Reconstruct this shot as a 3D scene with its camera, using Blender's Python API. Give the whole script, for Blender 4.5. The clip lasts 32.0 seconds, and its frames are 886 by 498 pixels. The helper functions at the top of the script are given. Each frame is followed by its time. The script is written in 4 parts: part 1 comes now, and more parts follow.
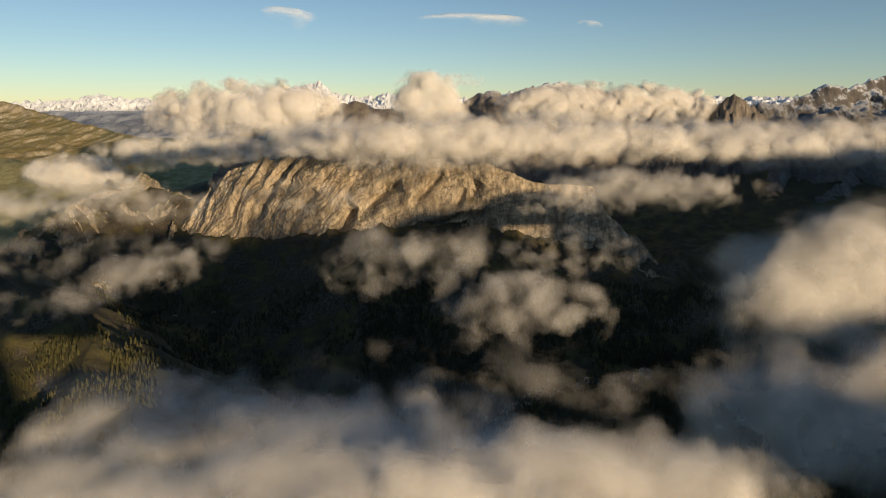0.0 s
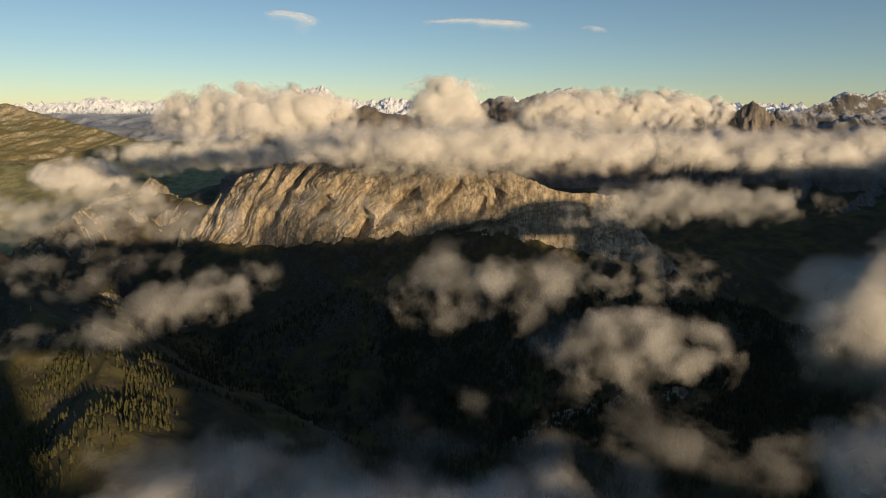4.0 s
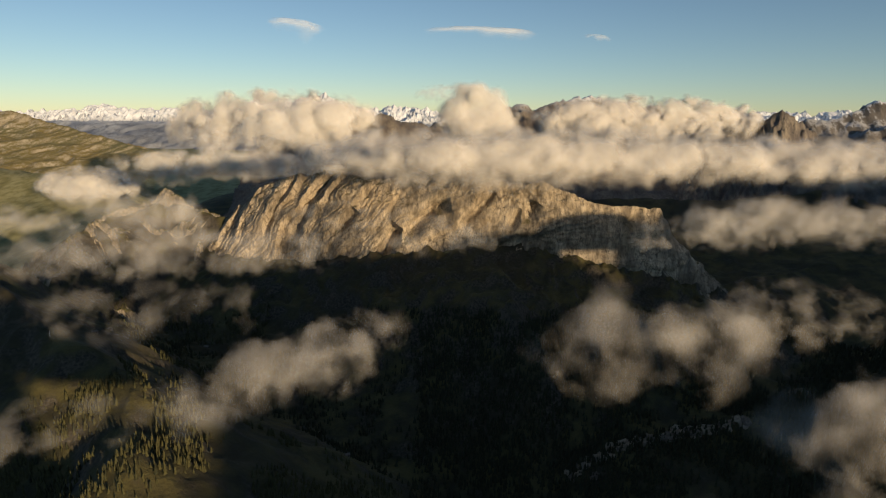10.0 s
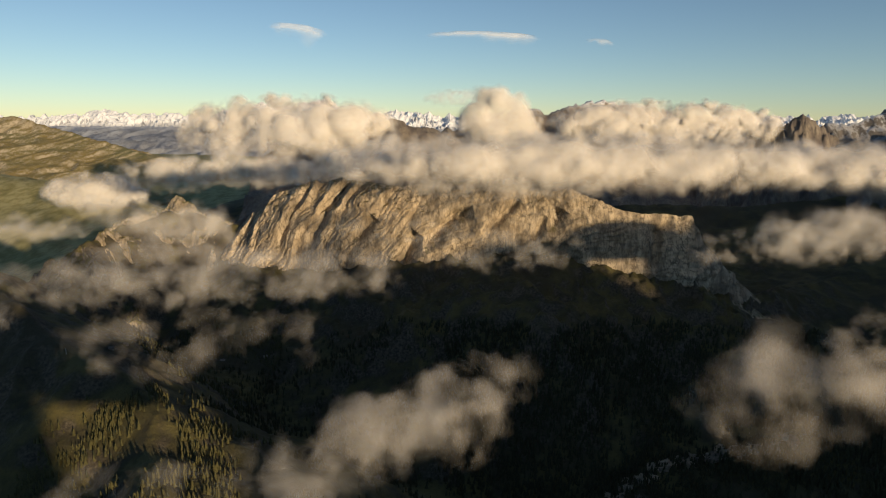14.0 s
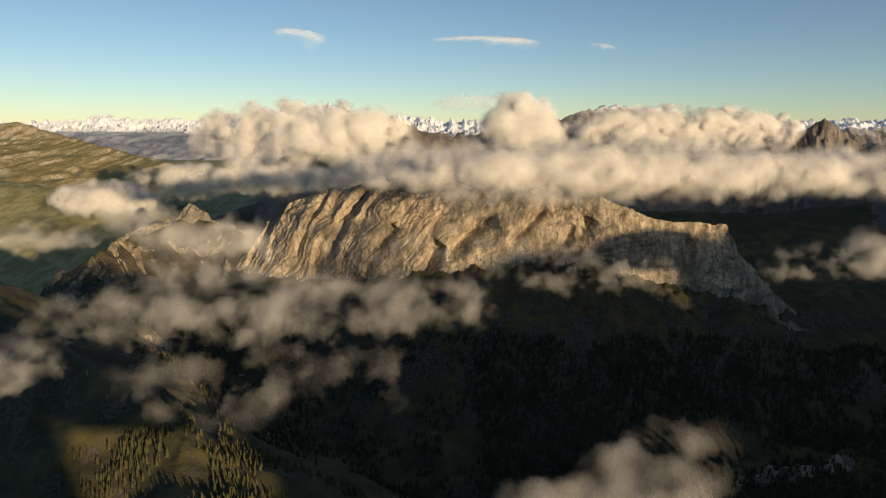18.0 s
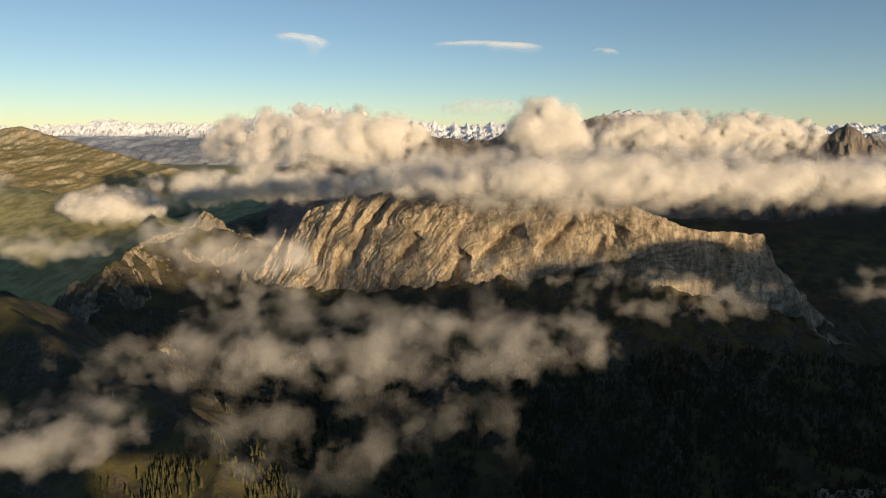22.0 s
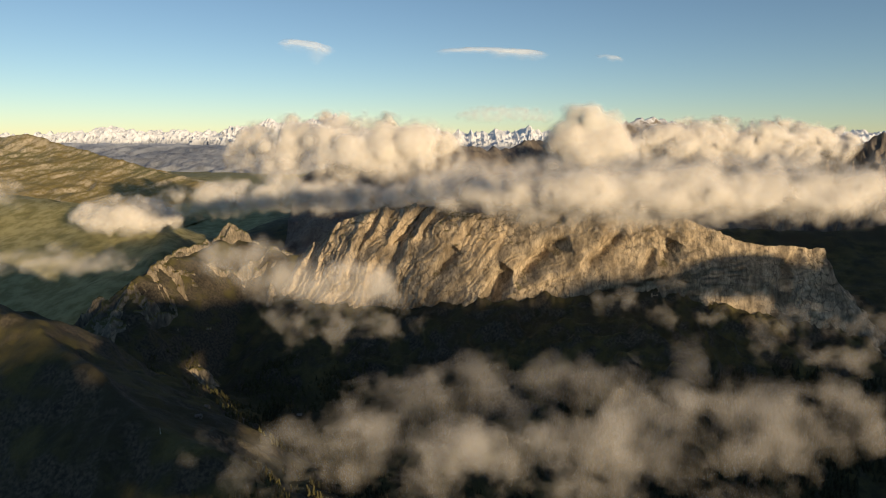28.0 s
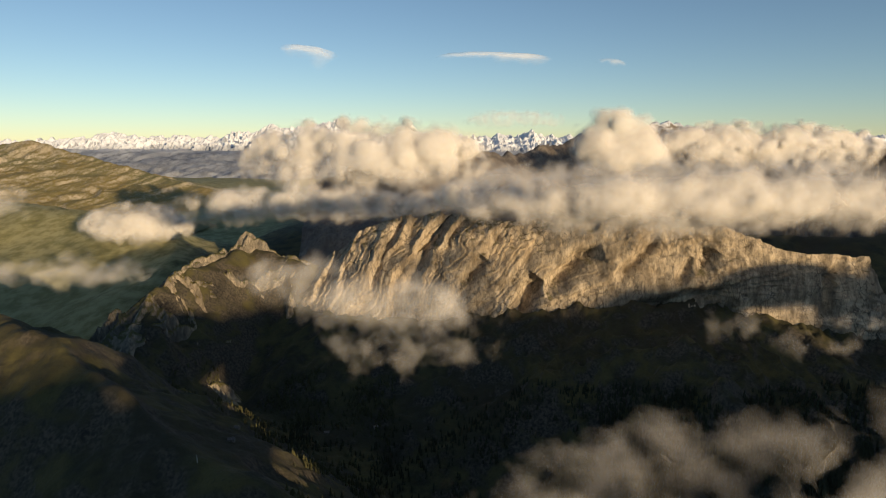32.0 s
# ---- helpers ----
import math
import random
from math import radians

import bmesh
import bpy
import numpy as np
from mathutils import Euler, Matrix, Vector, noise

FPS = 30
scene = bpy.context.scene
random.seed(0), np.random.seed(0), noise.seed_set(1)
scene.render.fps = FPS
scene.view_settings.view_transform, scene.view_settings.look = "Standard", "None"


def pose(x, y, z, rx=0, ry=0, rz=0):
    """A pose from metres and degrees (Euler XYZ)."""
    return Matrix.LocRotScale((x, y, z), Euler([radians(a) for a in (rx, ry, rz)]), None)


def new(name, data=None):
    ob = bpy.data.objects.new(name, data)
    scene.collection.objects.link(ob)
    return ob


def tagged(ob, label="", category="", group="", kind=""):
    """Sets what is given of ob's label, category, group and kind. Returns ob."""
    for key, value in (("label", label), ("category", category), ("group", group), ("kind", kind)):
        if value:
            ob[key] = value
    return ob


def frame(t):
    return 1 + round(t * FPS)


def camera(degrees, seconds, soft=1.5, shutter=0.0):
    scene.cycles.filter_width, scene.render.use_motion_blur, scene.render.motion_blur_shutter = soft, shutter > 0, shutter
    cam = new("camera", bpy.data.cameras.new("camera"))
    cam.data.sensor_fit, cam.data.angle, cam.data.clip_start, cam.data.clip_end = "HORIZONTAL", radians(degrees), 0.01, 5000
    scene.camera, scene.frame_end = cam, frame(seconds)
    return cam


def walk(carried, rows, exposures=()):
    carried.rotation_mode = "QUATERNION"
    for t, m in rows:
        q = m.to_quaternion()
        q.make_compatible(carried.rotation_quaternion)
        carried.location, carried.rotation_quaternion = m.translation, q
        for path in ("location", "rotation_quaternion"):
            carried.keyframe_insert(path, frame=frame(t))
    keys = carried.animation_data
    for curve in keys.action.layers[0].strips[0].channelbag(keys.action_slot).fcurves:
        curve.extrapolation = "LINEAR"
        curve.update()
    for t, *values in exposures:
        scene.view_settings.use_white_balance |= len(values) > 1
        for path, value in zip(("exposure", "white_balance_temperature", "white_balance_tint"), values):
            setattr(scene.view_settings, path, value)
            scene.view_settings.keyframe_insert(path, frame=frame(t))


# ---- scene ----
cam = camera(70.4, 32.0, soft=1.1)
METRES, EYE, TILT, LEAN, TURN = 200.0, 200.0, -13.0, 0.0, 0.0
ROWS = [
    (0.0, 0.0, 0.0, 0.0, 0.0, 0.0, -0.0),
    (0.5, -0.01, 0.0111, 0.0026, -0.01, 0.06, -0.07),
    (1.0, -0.0205, 0.0226, 0.0059, -0.01, 0.11, -0.12),
    (1.5, -0.03, 0.0323, 0.0088, -0.0, 0.14, -0.16),
    (2.0, -0.0407, 0.0431, 0.0117, -0.0, 0.19, -0.18),
    (2.5, -0.0506, 0.0533, 0.0144, -0.0, 0.25, -0.21),
    (3.0, -0.0617, 0.064, 0.0171, -0.01, 0.3, -0.28),
    (3.5, -0.072, 0.0743, 0.0201, -0.01, 0.35, -0.32),
    (5.5, -0.1195, 0.1192, 0.032, -0.09, 0.59, -0.51),
    (6.0, -0.1305, 0.1297, 0.0347, -0.09, 0.65, -0.48),
    (6.5, -0.1408, 0.1397, 0.0374, -0.09, 0.7, -0.48),
    (7.0, -0.152, 0.1504, 0.0401, -0.09, 0.76, -0.48),
    (7.5, -0.1622, 0.1602, 0.0427, -0.1, 0.8, -0.49),
    (8.0, -0.1735, 0.1709, 0.0454, -0.09, 0.86, -0.48),
    (8.5, -0.1843, 0.1807, 0.0476, -0.09, 0.92, -0.47),
    (9.0, -0.196, 0.192, 0.05, -0.09, 0.98, -0.45),
    (9.5, -0.2066, 0.2022, 0.0518, -0.09, 1.05, -0.46),
    (10.0, -0.2178, 0.2124, 0.0546, -0.09, 1.09, -0.48),
    (10.5, -0.2286, 0.2225, 0.0569, -0.09, 1.14, -0.47),
    (11.0, -0.2405, 0.2332, 0.0593, -0.09, 1.2, -0.47),
    (11.5, -0.2513, 0.243, 0.0615, -0.09, 1.25, -0.45),
    (12.0, -0.263, 0.2538, 0.0638, -0.09, 1.31, -0.44),
    (12.5, -0.274, 0.2635, 0.0659, -0.09, 1.36, -0.41),
    (13.0, -0.286, 0.2744, 0.0684, -0.09, 1.42, -0.39),
    (13.5, -0.2967, 0.2842, 0.0707, -0.08, 1.47, -0.38),
    (14.0, -0.3084, 0.2952, 0.0736, -0.08, 1.51, -0.38),
    (14.5, -0.3193, 0.3048, 0.076, -0.07, 1.57, -0.33),
    (16.5, -0.3678, 0.346, 0.0877, -0.1, 1.77, -0.31),
    (17.0, -0.38, 0.3563, 0.0901, -0.09, 1.82, -0.3),
    (17.5, -0.3914, 0.3657, 0.0927, -0.09, 1.87, -0.29),
    (18.0, -0.4038, 0.3754, 0.0959, -0.09, 1.92, -0.26),
    (18.5, -0.4153, 0.3845, 0.0986, -0.08, 1.96, -0.24),
    (19.0, -0.4279, 0.3947, 0.1015, -0.09, 2.02, -0.23),
    (19.5, -0.4396, 0.403, 0.104, -0.09, 2.07, -0.25),
    (20.0, -0.4521, 0.4129, 0.1072, -0.09, 2.12, -0.27),
    (20.5, -0.4638, 0.4219, 0.1101, -0.09, 2.16, -0.27),
    (21.0, -0.4768, 0.4317, 0.1137, -0.09, 2.2, -0.27),
    (21.5, -0.4886, 0.4404, 0.1168, -0.09, 2.24, -0.27),
    (22.0, -0.5013, 0.4496, 0.1201, -0.1, 2.29, -0.29),
    (22.5, -0.513, 0.4582, 0.1233, -0.1, 2.33, -0.3),
    (23.0, -0.526, 0.468, 0.126, -0.1, 2.39, -0.32),
    (23.5, -0.538, 0.4768, 0.1285, -0.11, 2.44, -0.35),
    (24.0, -0.5505, 0.486, 0.1317, -0.1, 2.48, -0.35),
    (24.5, -0.5622, 0.4943, 0.1347, -0.11, 2.51, -0.31),
    (25.0, -0.5753, 0.5041, 0.138, -0.11, 2.56, -0.28),
    (25.5, -0.5876, 0.5134, 0.1405, -0.11, 2.61, -0.29),
    (27.5, -0.6379, 0.5493, 0.1508, -0.11, 2.83, -0.25),
    (28.0, -0.651, 0.5596, 0.1532, -0.12, 2.89, -0.27),
    (28.5, -0.6629, 0.5688, 0.1557, -0.11, 2.94, -0.26),
    (29.0, -0.6759, 0.5791, 0.1582, -0.11, 2.99, -0.2),
    (29.5, -0.6877, 0.5883, 0.1604, -0.11, 3.05, -0.18),
    (30.0, -0.7006, 0.5983, 0.163, -0.11, 3.1, -0.14),
    (30.5, -0.7125, 0.6072, 0.1658, -0.11, 3.15, -0.1),
    (31.0, -0.7255, 0.617, 0.1688, -0.1, 3.2, -0.07),
    (31.5, -0.7371, 0.6261, 0.1717, -0.1, 3.24, -0.08),
    (32.0, -0.7498, 0.6352, 0.1745, -0.1, 3.29, -0.06),
]
walk(cam, [(t, pose(0, 0, EYE, TILT, LEAN, TURN) @ pose(METRES * x, METRES * y, METRES * z, 90 + pitch, roll, yaw)) for t, x, y, z, yaw, pitch, roll in ROWS],
     exposures=[(0.0, -0.13), (3.0, -0.18), (6.0, -0.22), (13.0, -0.1), (19.0, 0.0), (32.0, 0.02)])

# ---- world, sun, exposure ----
SUN_AZ, SUN_EL = 35.0, 7.0          # degrees to the right of straight behind the first camera, and up
sh = Vector((math.sin(radians(SUN_AZ)), -math.cos(radians(SUN_AZ)), 0.0))
to_sun = (sh * math.cos(radians(SUN_EL)) + Vector((0, 0, math.sin(radians(SUN_EL))))).normalized()
world = bpy.data.worlds.new("world")
scene.world = world
world.use_nodes = True
wn = world.node_tree.nodes
scene.cycles.transparent_max_bounces = 96
sky = wn.new("ShaderNodeTexSky")
sky.sky_type = "NISHITA"
sky.sun_disc = False
sky.sun_elevation = radians(SUN_EL)
sky.sun_rotation = math.atan2(to_sun.x, to_sun.y)
sky.altitude = 2500
sky.air_density, sky.dust_density, sky.ozone_density = 0.96, 0.16, 1.5
wn["Background"].inputs["Strength"].default_value = 0.12
world.node_tree.links.new(sky.outputs[0], wn["Background"].inputs["Color"])
sun = new("sun", bpy.data.lights.new("sun", "SUN"))
sun.data.energy, sun.data.angle, sun.data.color = 5.0, radians(0.6), (1.0, 0.76, 0.47)
sun.matrix_world = to_sun.to_track_quat("Z", "Y").to_matrix().to_4x4()


# ---- noise ----
def hash3(ix, iy, iz, seed):
    h = (ix * 374761393 + iy * 668265263 + iz * 2147483647 + seed * 144269504) & 0x7FFFFFFF
    h = ((h ^ (h >> 13)) * 1274126177) & 0x7FFFFFFF
    h = ((h ^ (h >> 15)) * 668265263) & 0x7FFFFFFF
    return (h ^ (h >> 16)) & 0xFFFF


def perlin(x, y, z=0.0, seed=0):
    """Gradient noise, about -1 to 1, on arrays."""
    x, y, z = np.broadcast_arrays(*[np.asarray(a, float) for a in (x, y, z)])
    ix, iy, iz = [np.floor(a).astype(np.int64) for a in (x, y, z)]
    fx, fy, fz = x - ix, y - iy, z - iz
    ux, uy, uz = [f * f * f * (f * (f * 6 - 15) + 10) for f in (fx, fy, fz)]
    out = 0.0
    for dx in (0, 1):
        for dy in (0, 1):
            for dz in (0, 1):
                h = hash3(ix + dx, iy + dy, iz + dz, seed)
                a, b = h * (2 * np.pi / 65536), ((h * 7919) & 0xFFFF) / 32768.0 - 1.0
                c = np.sqrt(1 - b * b)
                g = c * np.cos(a) * (fx - dx) + c * np.sin(a) * (fy - dy) + b * (fz - dz)
                out = out + g * np.abs(1 - dx - ux) * np.abs(1 - dy - uy) * np.abs(1 - dz - uz)
    return out * 1.6


def fbm(x, y, z=0.0, octaves=5, seed=0, gain=0.5):
    total, amp, f = 0.0, 1.0, 1.0
    for i in range(octaves):
        total = total + amp * perlin(x * f + 17.3 * i, y * f - 9.1 * i, np.asarray(z) * f, seed + i)
        amp, f = amp * gain, f * 2.03
    return total


def ridged(x, y, z=0.0, octaves=5, seed=0, gain=0.5):
    """Sharp crests at 1, soft hollows towards 0."""
    total, amp, f, norm = 0.0, 1.0, 1.0, 0.0
    for i in range(octaves):
        total = total + amp * (1 - np.abs(perlin(x * f + 5.7 * i, y * f + 3.3 * i, np.asarray(z) * f, seed + i))) ** 2
        norm, amp, f = norm + amp, amp * gain, f * 2.07
    return total / norm


def smax(a, b, k):
    h = np.maximum(k - np.abs(a - b), 0) / k
    return np.maximum(a, b) + h * h * k * 0.25


# ---- materials ----
def material(name):
    m = bpy.data.materials.new(name)
    m.use_nodes = True
    nt = m.node_tree
    return m, nt, nt.nodes["Principled BSDF"]


def node(nt, kind, **inputs):
    n = nt.nodes.new(kind)
    for k, v in inputs.items():
        k = int(k[1:]) if k[0] == "i" and k[1:].isdigit() else k.replace("_", " ")
        if isinstance(v, bpy.types.NodeSocket):
            nt.links.new(v, n.inputs[k])
        else:
            n.inputs[k].default_value = v
    return n


def maths(nt, op, a, b=0.0, clamp=False):
    n = node(nt, "ShaderNodeMath", i0=a, i1=b)
    n.operation, n.use_clamp = op, clamp
    return n.outputs[0]


def mix(nt, f, a, b):
    n = nt.nodes.new("ShaderNodeMix")
    n.data_type = "RGBA"
    for s, v in ((n.inputs[0], f), (n.inputs[6], a), (n.inputs[7], b)):
        if isinstance(v, bpy.types.NodeSocket):
            nt.links.new(v, s)
        else:
            s.default_value = v if not isinstance(v, tuple) else (*v, 1.0)
    return n.outputs[2]


def ramp(nt, v, lo, hi):
    n = node(nt, "ShaderNodeMapRange", Value=v, From_Min=lo, From_Max=hi)
    n.interpolation_type = "SMOOTHSTEP"
    return n.outputs[0]


def noise_tex(nt, vec, scale, detail=5.0, rough=0.55, twist=0.0):
    n = node(nt, "ShaderNodeTexNoise", Vector=vec, Scale=scale, Detail=detail, Roughness=rough, Distortion=twist)
    return n.outputs[0]


def stretched(nt, vec, scale, turn):
    return node(nt, "ShaderNodeMapping", Vector=vec, Scale=scale, Rotation=[radians(a) for a in turn]).outputs[0]


def bump(nt, b, h, strength, dist):
    n = node(nt, "ShaderNodeBump", Height=h, Strength=strength, Distance=dist)
    nt.links.new(n.outputs[0], b.inputs["Normal"])


def rock_material(name, light, dark, grass=None, grass_at=(0.55, 0.85), snow=None, scale=1.0, tilt=(0, 35, 0), relief=1.0, cracked=0.0):
    """Weathered limestone in tilted beds; grass holds on the flatter places, snow on the high flat ones."""
    m, nt, b = material(name)
    geo = node(nt, "ShaderNodeNewGeometry")
    pos = geo.outputs["Position"]
    nz = node(nt, "ShaderNodeSeparateXYZ", Vector=geo.outputs["Normal"]).outputs[2]
    big = noise_tex(nt, pos, 0.02 * scale, 6)
    fine = noise_tex(nt, stretched(nt, pos, (0.5 * scale, 0.35 * scale, 0.22 * scale), tilt), 1.0, 8, 0.7)
    beds = noise_tex(nt, stretched(nt, pos, (0.16 * scale, 0.06 * scale, 0.035 * scale), tilt), 1.0, 8, 0.68)
    patch = noise_tex(nt, pos, 0.045 * scale, 7, 0.62)
    col = mix(nt, ramp(nt, maths(nt, "ADD", maths(nt, "MULTIPLY", beds, 0.6), maths(nt, "MULTIPLY", patch, 0.4)), 0.38, 0.62), dark, light)
    col = mix(nt, maths(nt, "MULTIPLY", ramp(nt, fine, 0.45, 0.65), 0.6), col, tuple(0.4 * c for c in dark))
    col = mix(nt, maths(nt, "MULTIPLY", ramp(nt, big, 0.5, 0.75), 0.4), col, (light[0] * 0.8, light[1] * 0.72, light[2] * 0.6))
    # cracks and joints between the beds
    warped = node(nt, "ShaderNodeVectorMath", i0=stretched(nt, pos, (0.24 * scale, 0.16 * scale, 0.09 * scale), tilt), i1=node(nt, "ShaderNodeTexNoise", Vector=pos, Scale=0.1 * scale, Detail=6.0, Roughness=0.65).outputs["Color"])
    vor = node(nt, "ShaderNodeTexVoronoi", Vector=warped.outputs[0], Scale=1.0)
    vor.feature = "DISTANCE_TO_EDGE"
    crack = maths(nt, "SUBTRACT", 1.0, ramp(nt, vor.outputs["Distance"], 0.0, 0.06))
    crack = maths(nt, "MULTIPLY", crack, ramp(nt, patch, 0.42, 0.6))
    col = mix(nt, maths(nt, "MULTIPLY", crack, cracked), col, tuple(0.35 * c for c in dark))
    if grass:
        where = maths(nt, "ADD", nz, maths(nt, "MULTIPLY", maths(nt, "SUBTRACT", fine, 0.5), 0.5))
        turf = mix(nt, ramp(nt, big, 0.35, 0.65), grass, tuple(c * k for c, k in zip(grass, (1.5, 1.2, 0.9))))
        col = mix(nt, ramp(nt, where, *grass_at), col, turf)
    if snow:
        z = node(nt, "ShaderNodeSeparateXYZ", Vector=pos).outputs[2]
        h = ramp(nt, maths(nt, "ADD", z, maths(nt, "MULTIPLY", maths(nt, "SUBTRACT", big, 0.5), snow[2])), snow[0], snow[1])
        w = ramp(nt, maths(nt, "ADD", nz, maths(nt, "MULTIPLY", maths(nt, "SUBTRACT", fine, 0.5), 0.9)), snow[3], snow[3] + 0.15)
        col = mix(nt, maths(nt, "MULTIPLY", h, w), col, (0.85, 0.86, 0.88))
    nt.links.new(col, b.inputs["Base Color"])
    b.inputs["Roughness"].default_value = 0.9
    bump(nt, b, maths(nt, "SUBTRACT", maths(nt, "ADD", beds, maths(nt, "MULTIPLY", fine, 0.8)), maths(nt, "MULTIPLY", crack, cracked)), 0.6, 1.3 * relief / scale)
    return m


MAT = {}
MAT["massif"] = rock_material("limestone", (0.58, 0.475, 0.335), (0.2, 0.16, 0.11), (0.085, 0.08, 0.028), (0.74, 1.0), tilt=(0, 38, 0), cracked=0.7, relief=1.5)
MAT["shoulder"] = rock_material("grassy_limestone", (0.44, 0.36, 0.25), (0.11, 0.095, 0.07), (0.11, 0.105, 0.034), (0.6, 0.85), cracked=0.6, relief=1.3)
MAT["left"] = rock_material("alpine_slopes", (0.56, 0.47, 0.33), (0.33, 0.28, 0.18), (0.19, 0.175, 0.065), (0.8, 1.0), scale=0.3, tilt=(0, 90, 0), relief=0.35)
MAT["right"] = rock_material("grey_rock_snow", (0.2, 0.175, 0.15), (0.09, 0.08, 0.07), snow=(165, 240, 60, 0.7), scale=0.6)
MAT["peaks"] = rock_material("brown_rock_snow", (0.26, 0.22, 0.17), (0.12, 0.1, 0.09), snow=(205, 240, 40, 0.7), scale=0.6)
# the haze of distance is painted into these light blue-grey rock colours
MAT["snow"] = rock_material("hazed_far_rock_snow", (0.42, 0.44, 0.48), (0.3, 0.32, 0.36), snow=(130, 190, 120, 0.3), scale=0.06)
MAT["back"] = rock_material("plain_rock", (0.2, 0.18, 0.15), (0.1, 0.09, 0.08), (0.06, 0.07, 0.03), scale=0.3)


def ground_material():
    m, nt, b = material("alpine_ground")
    geo = node(nt, "ShaderNodeNewGeometry")
    pos = geo.outputs["Position"]
    nz = node(nt, "ShaderNodeSeparateXYZ", Vector=geo.outputs["Normal"]).outputs[2]
    big = noise_tex(nt, pos, 0.012, 5)
    mid = noise_tex(nt, pos, 0.06, 6, 0.6)
    fine = noise_tex(nt, pos, 0.6, 8, 0.65)
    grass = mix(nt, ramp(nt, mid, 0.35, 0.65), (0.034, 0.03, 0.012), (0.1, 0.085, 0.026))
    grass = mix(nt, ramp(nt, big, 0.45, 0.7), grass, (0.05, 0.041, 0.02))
    # dry western pasture, its sunlight painted in as much paler grass
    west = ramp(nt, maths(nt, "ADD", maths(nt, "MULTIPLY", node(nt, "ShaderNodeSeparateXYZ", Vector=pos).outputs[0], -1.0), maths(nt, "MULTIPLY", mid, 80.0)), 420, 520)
    sunlit_pasture = mix(nt, ramp(nt, mid, 0.38, 0.62), (0.26, 0.235, 0.085), (0.42, 0.37, 0.17))
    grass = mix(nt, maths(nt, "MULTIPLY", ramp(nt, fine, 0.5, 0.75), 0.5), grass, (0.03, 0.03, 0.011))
    grass = mix(nt, maths(nt, "MULTIPLY", west, ramp(nt, big, 0.2, 0.45)), grass, sunlit_pasture)
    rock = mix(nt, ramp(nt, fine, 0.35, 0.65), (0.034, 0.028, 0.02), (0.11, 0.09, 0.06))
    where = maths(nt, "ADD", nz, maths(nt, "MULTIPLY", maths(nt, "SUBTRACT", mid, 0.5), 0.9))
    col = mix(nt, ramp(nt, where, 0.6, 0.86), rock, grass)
    nt.links.new(col, b.inputs["Base Color"])
    b.inputs["Roughness"].default_value = 0.95
    bump(nt, b, maths(nt, "ADD", fine, mid), 0.7, 1.2)
    return m


MAT["ground"] = ground_material()


def cloud_material(name, through_light, grain=0.0, torn=0.22):
    """Water droplets: white and matt, with some light passing through. A veil (grain: lumps to the metre) has ragged soft edges."""
    m = bpy.data.materials.new(name)
    m.use_nodes = True
    nt = m.node_tree
    nt.nodes.remove(nt.nodes["Principled BSDF"])
    lean = nt.nodes.new("ShaderNodeAttribute")
    lean.attribute_name = "lean"
    dif = node(nt, "ShaderNodeBsdfDiffuse", Color=(0.88, 0.84, 0.785, 1), Normal=lean.outputs["Vector"])
    tra = node(nt, "ShaderNodeBsdfTranslucent", Color=(0.88, 0.84, 0.785, 1), Normal=lean.outputs["Vector"])
    body = node(nt, "ShaderNodeMixShader", i0=through_light, i1=dif.outputs[0], i2=tra.outputs[0]).outputs[0]
    if grain:
        den = nt.nodes.new("ShaderNodeAttribute")
        den.attribute_name = "heft"
        pos = node(nt, "ShaderNodeNewGeometry").outputs["Position"]
        gaps = ramp(nt, noise_tex(nt, pos, grain * 0.65, 6, 0.54), 0.3, 0.68)
        # thin places tear first
        worn = maths(nt, "MULTIPLY", maths(nt, "SUBTRACT", 1.0, gaps), torn)
        a = maths(nt, "SUBTRACT", maths(nt, "MULTIPLY", den.outputs["Fac"], 1.0 + torn), worn, True)
        a = maths(nt, "MULTIPLY", a, 0.94)
        body = node(nt, "ShaderNodeMixShader", i0=a, i1=node(nt, "ShaderNodeBsdfTransparent").outputs[0], i2=body).outputs[0]
    nt.links.new(body, nt.nodes["Material Output"].inputs["Surface"])
    return m


MAT["cloud"] = cloud_material("cloud_droplets", 0.15)
MAT["ice"] = cloud_material("ice_cloud_veil", 0.12, 0.006)
VEILS = [(grain, cloud_material("cloud_veil", 0.32, grain, 0.12)) for grain in (0.3, 0.2, 0.12, 0.07)]
BILLOWS = [(grain, cloud_material("soft_cloud_veil", 0.27, grain, 0.11)) for grain in (0.3, 0.2, 0.12, 0.07)]
DENSE = [(grain, cloud_material("dense_cloud_veil", 0.12, grain, 0.16)) for grain in (0.3, 0.2, 0.12, 0.07)]


# ---- meshes ----
def mesh_of(name, verts, faces, mat, smooth=True):
    """A mesh from arrays of corners and of triangles or quads."""
    me = bpy.data.meshes.new(name)
    verts, faces = np.asarray(verts, np.float32), np.asarray(faces, np.int32)
    n, k = faces.shape
    me.vertices.add(len(verts))
    me.vertices.foreach_set("co", verts.ravel())
    me.loops.add(n * k)
    me.loops.foreach_set("vertex_index", faces.ravel())
    me.polygons.add(n)
    me.polygons.foreach_set("loop_start", np.arange(0, n * k, k, dtype=np.int32))
    me.polygons.foreach_set("use_smooth", np.full(n, smooth))
    me.materials.append(mat)
    me.update(calc_edges=True)
    return me


def grid_faces(rows, cols):
    i = np.arange(rows * cols).reshape(rows, cols)
    return np.stack([i[:-1, :-1], i[:-1, 1:], i[1:, 1:], i[1:, :-1]], -1).reshape(-1, 4)


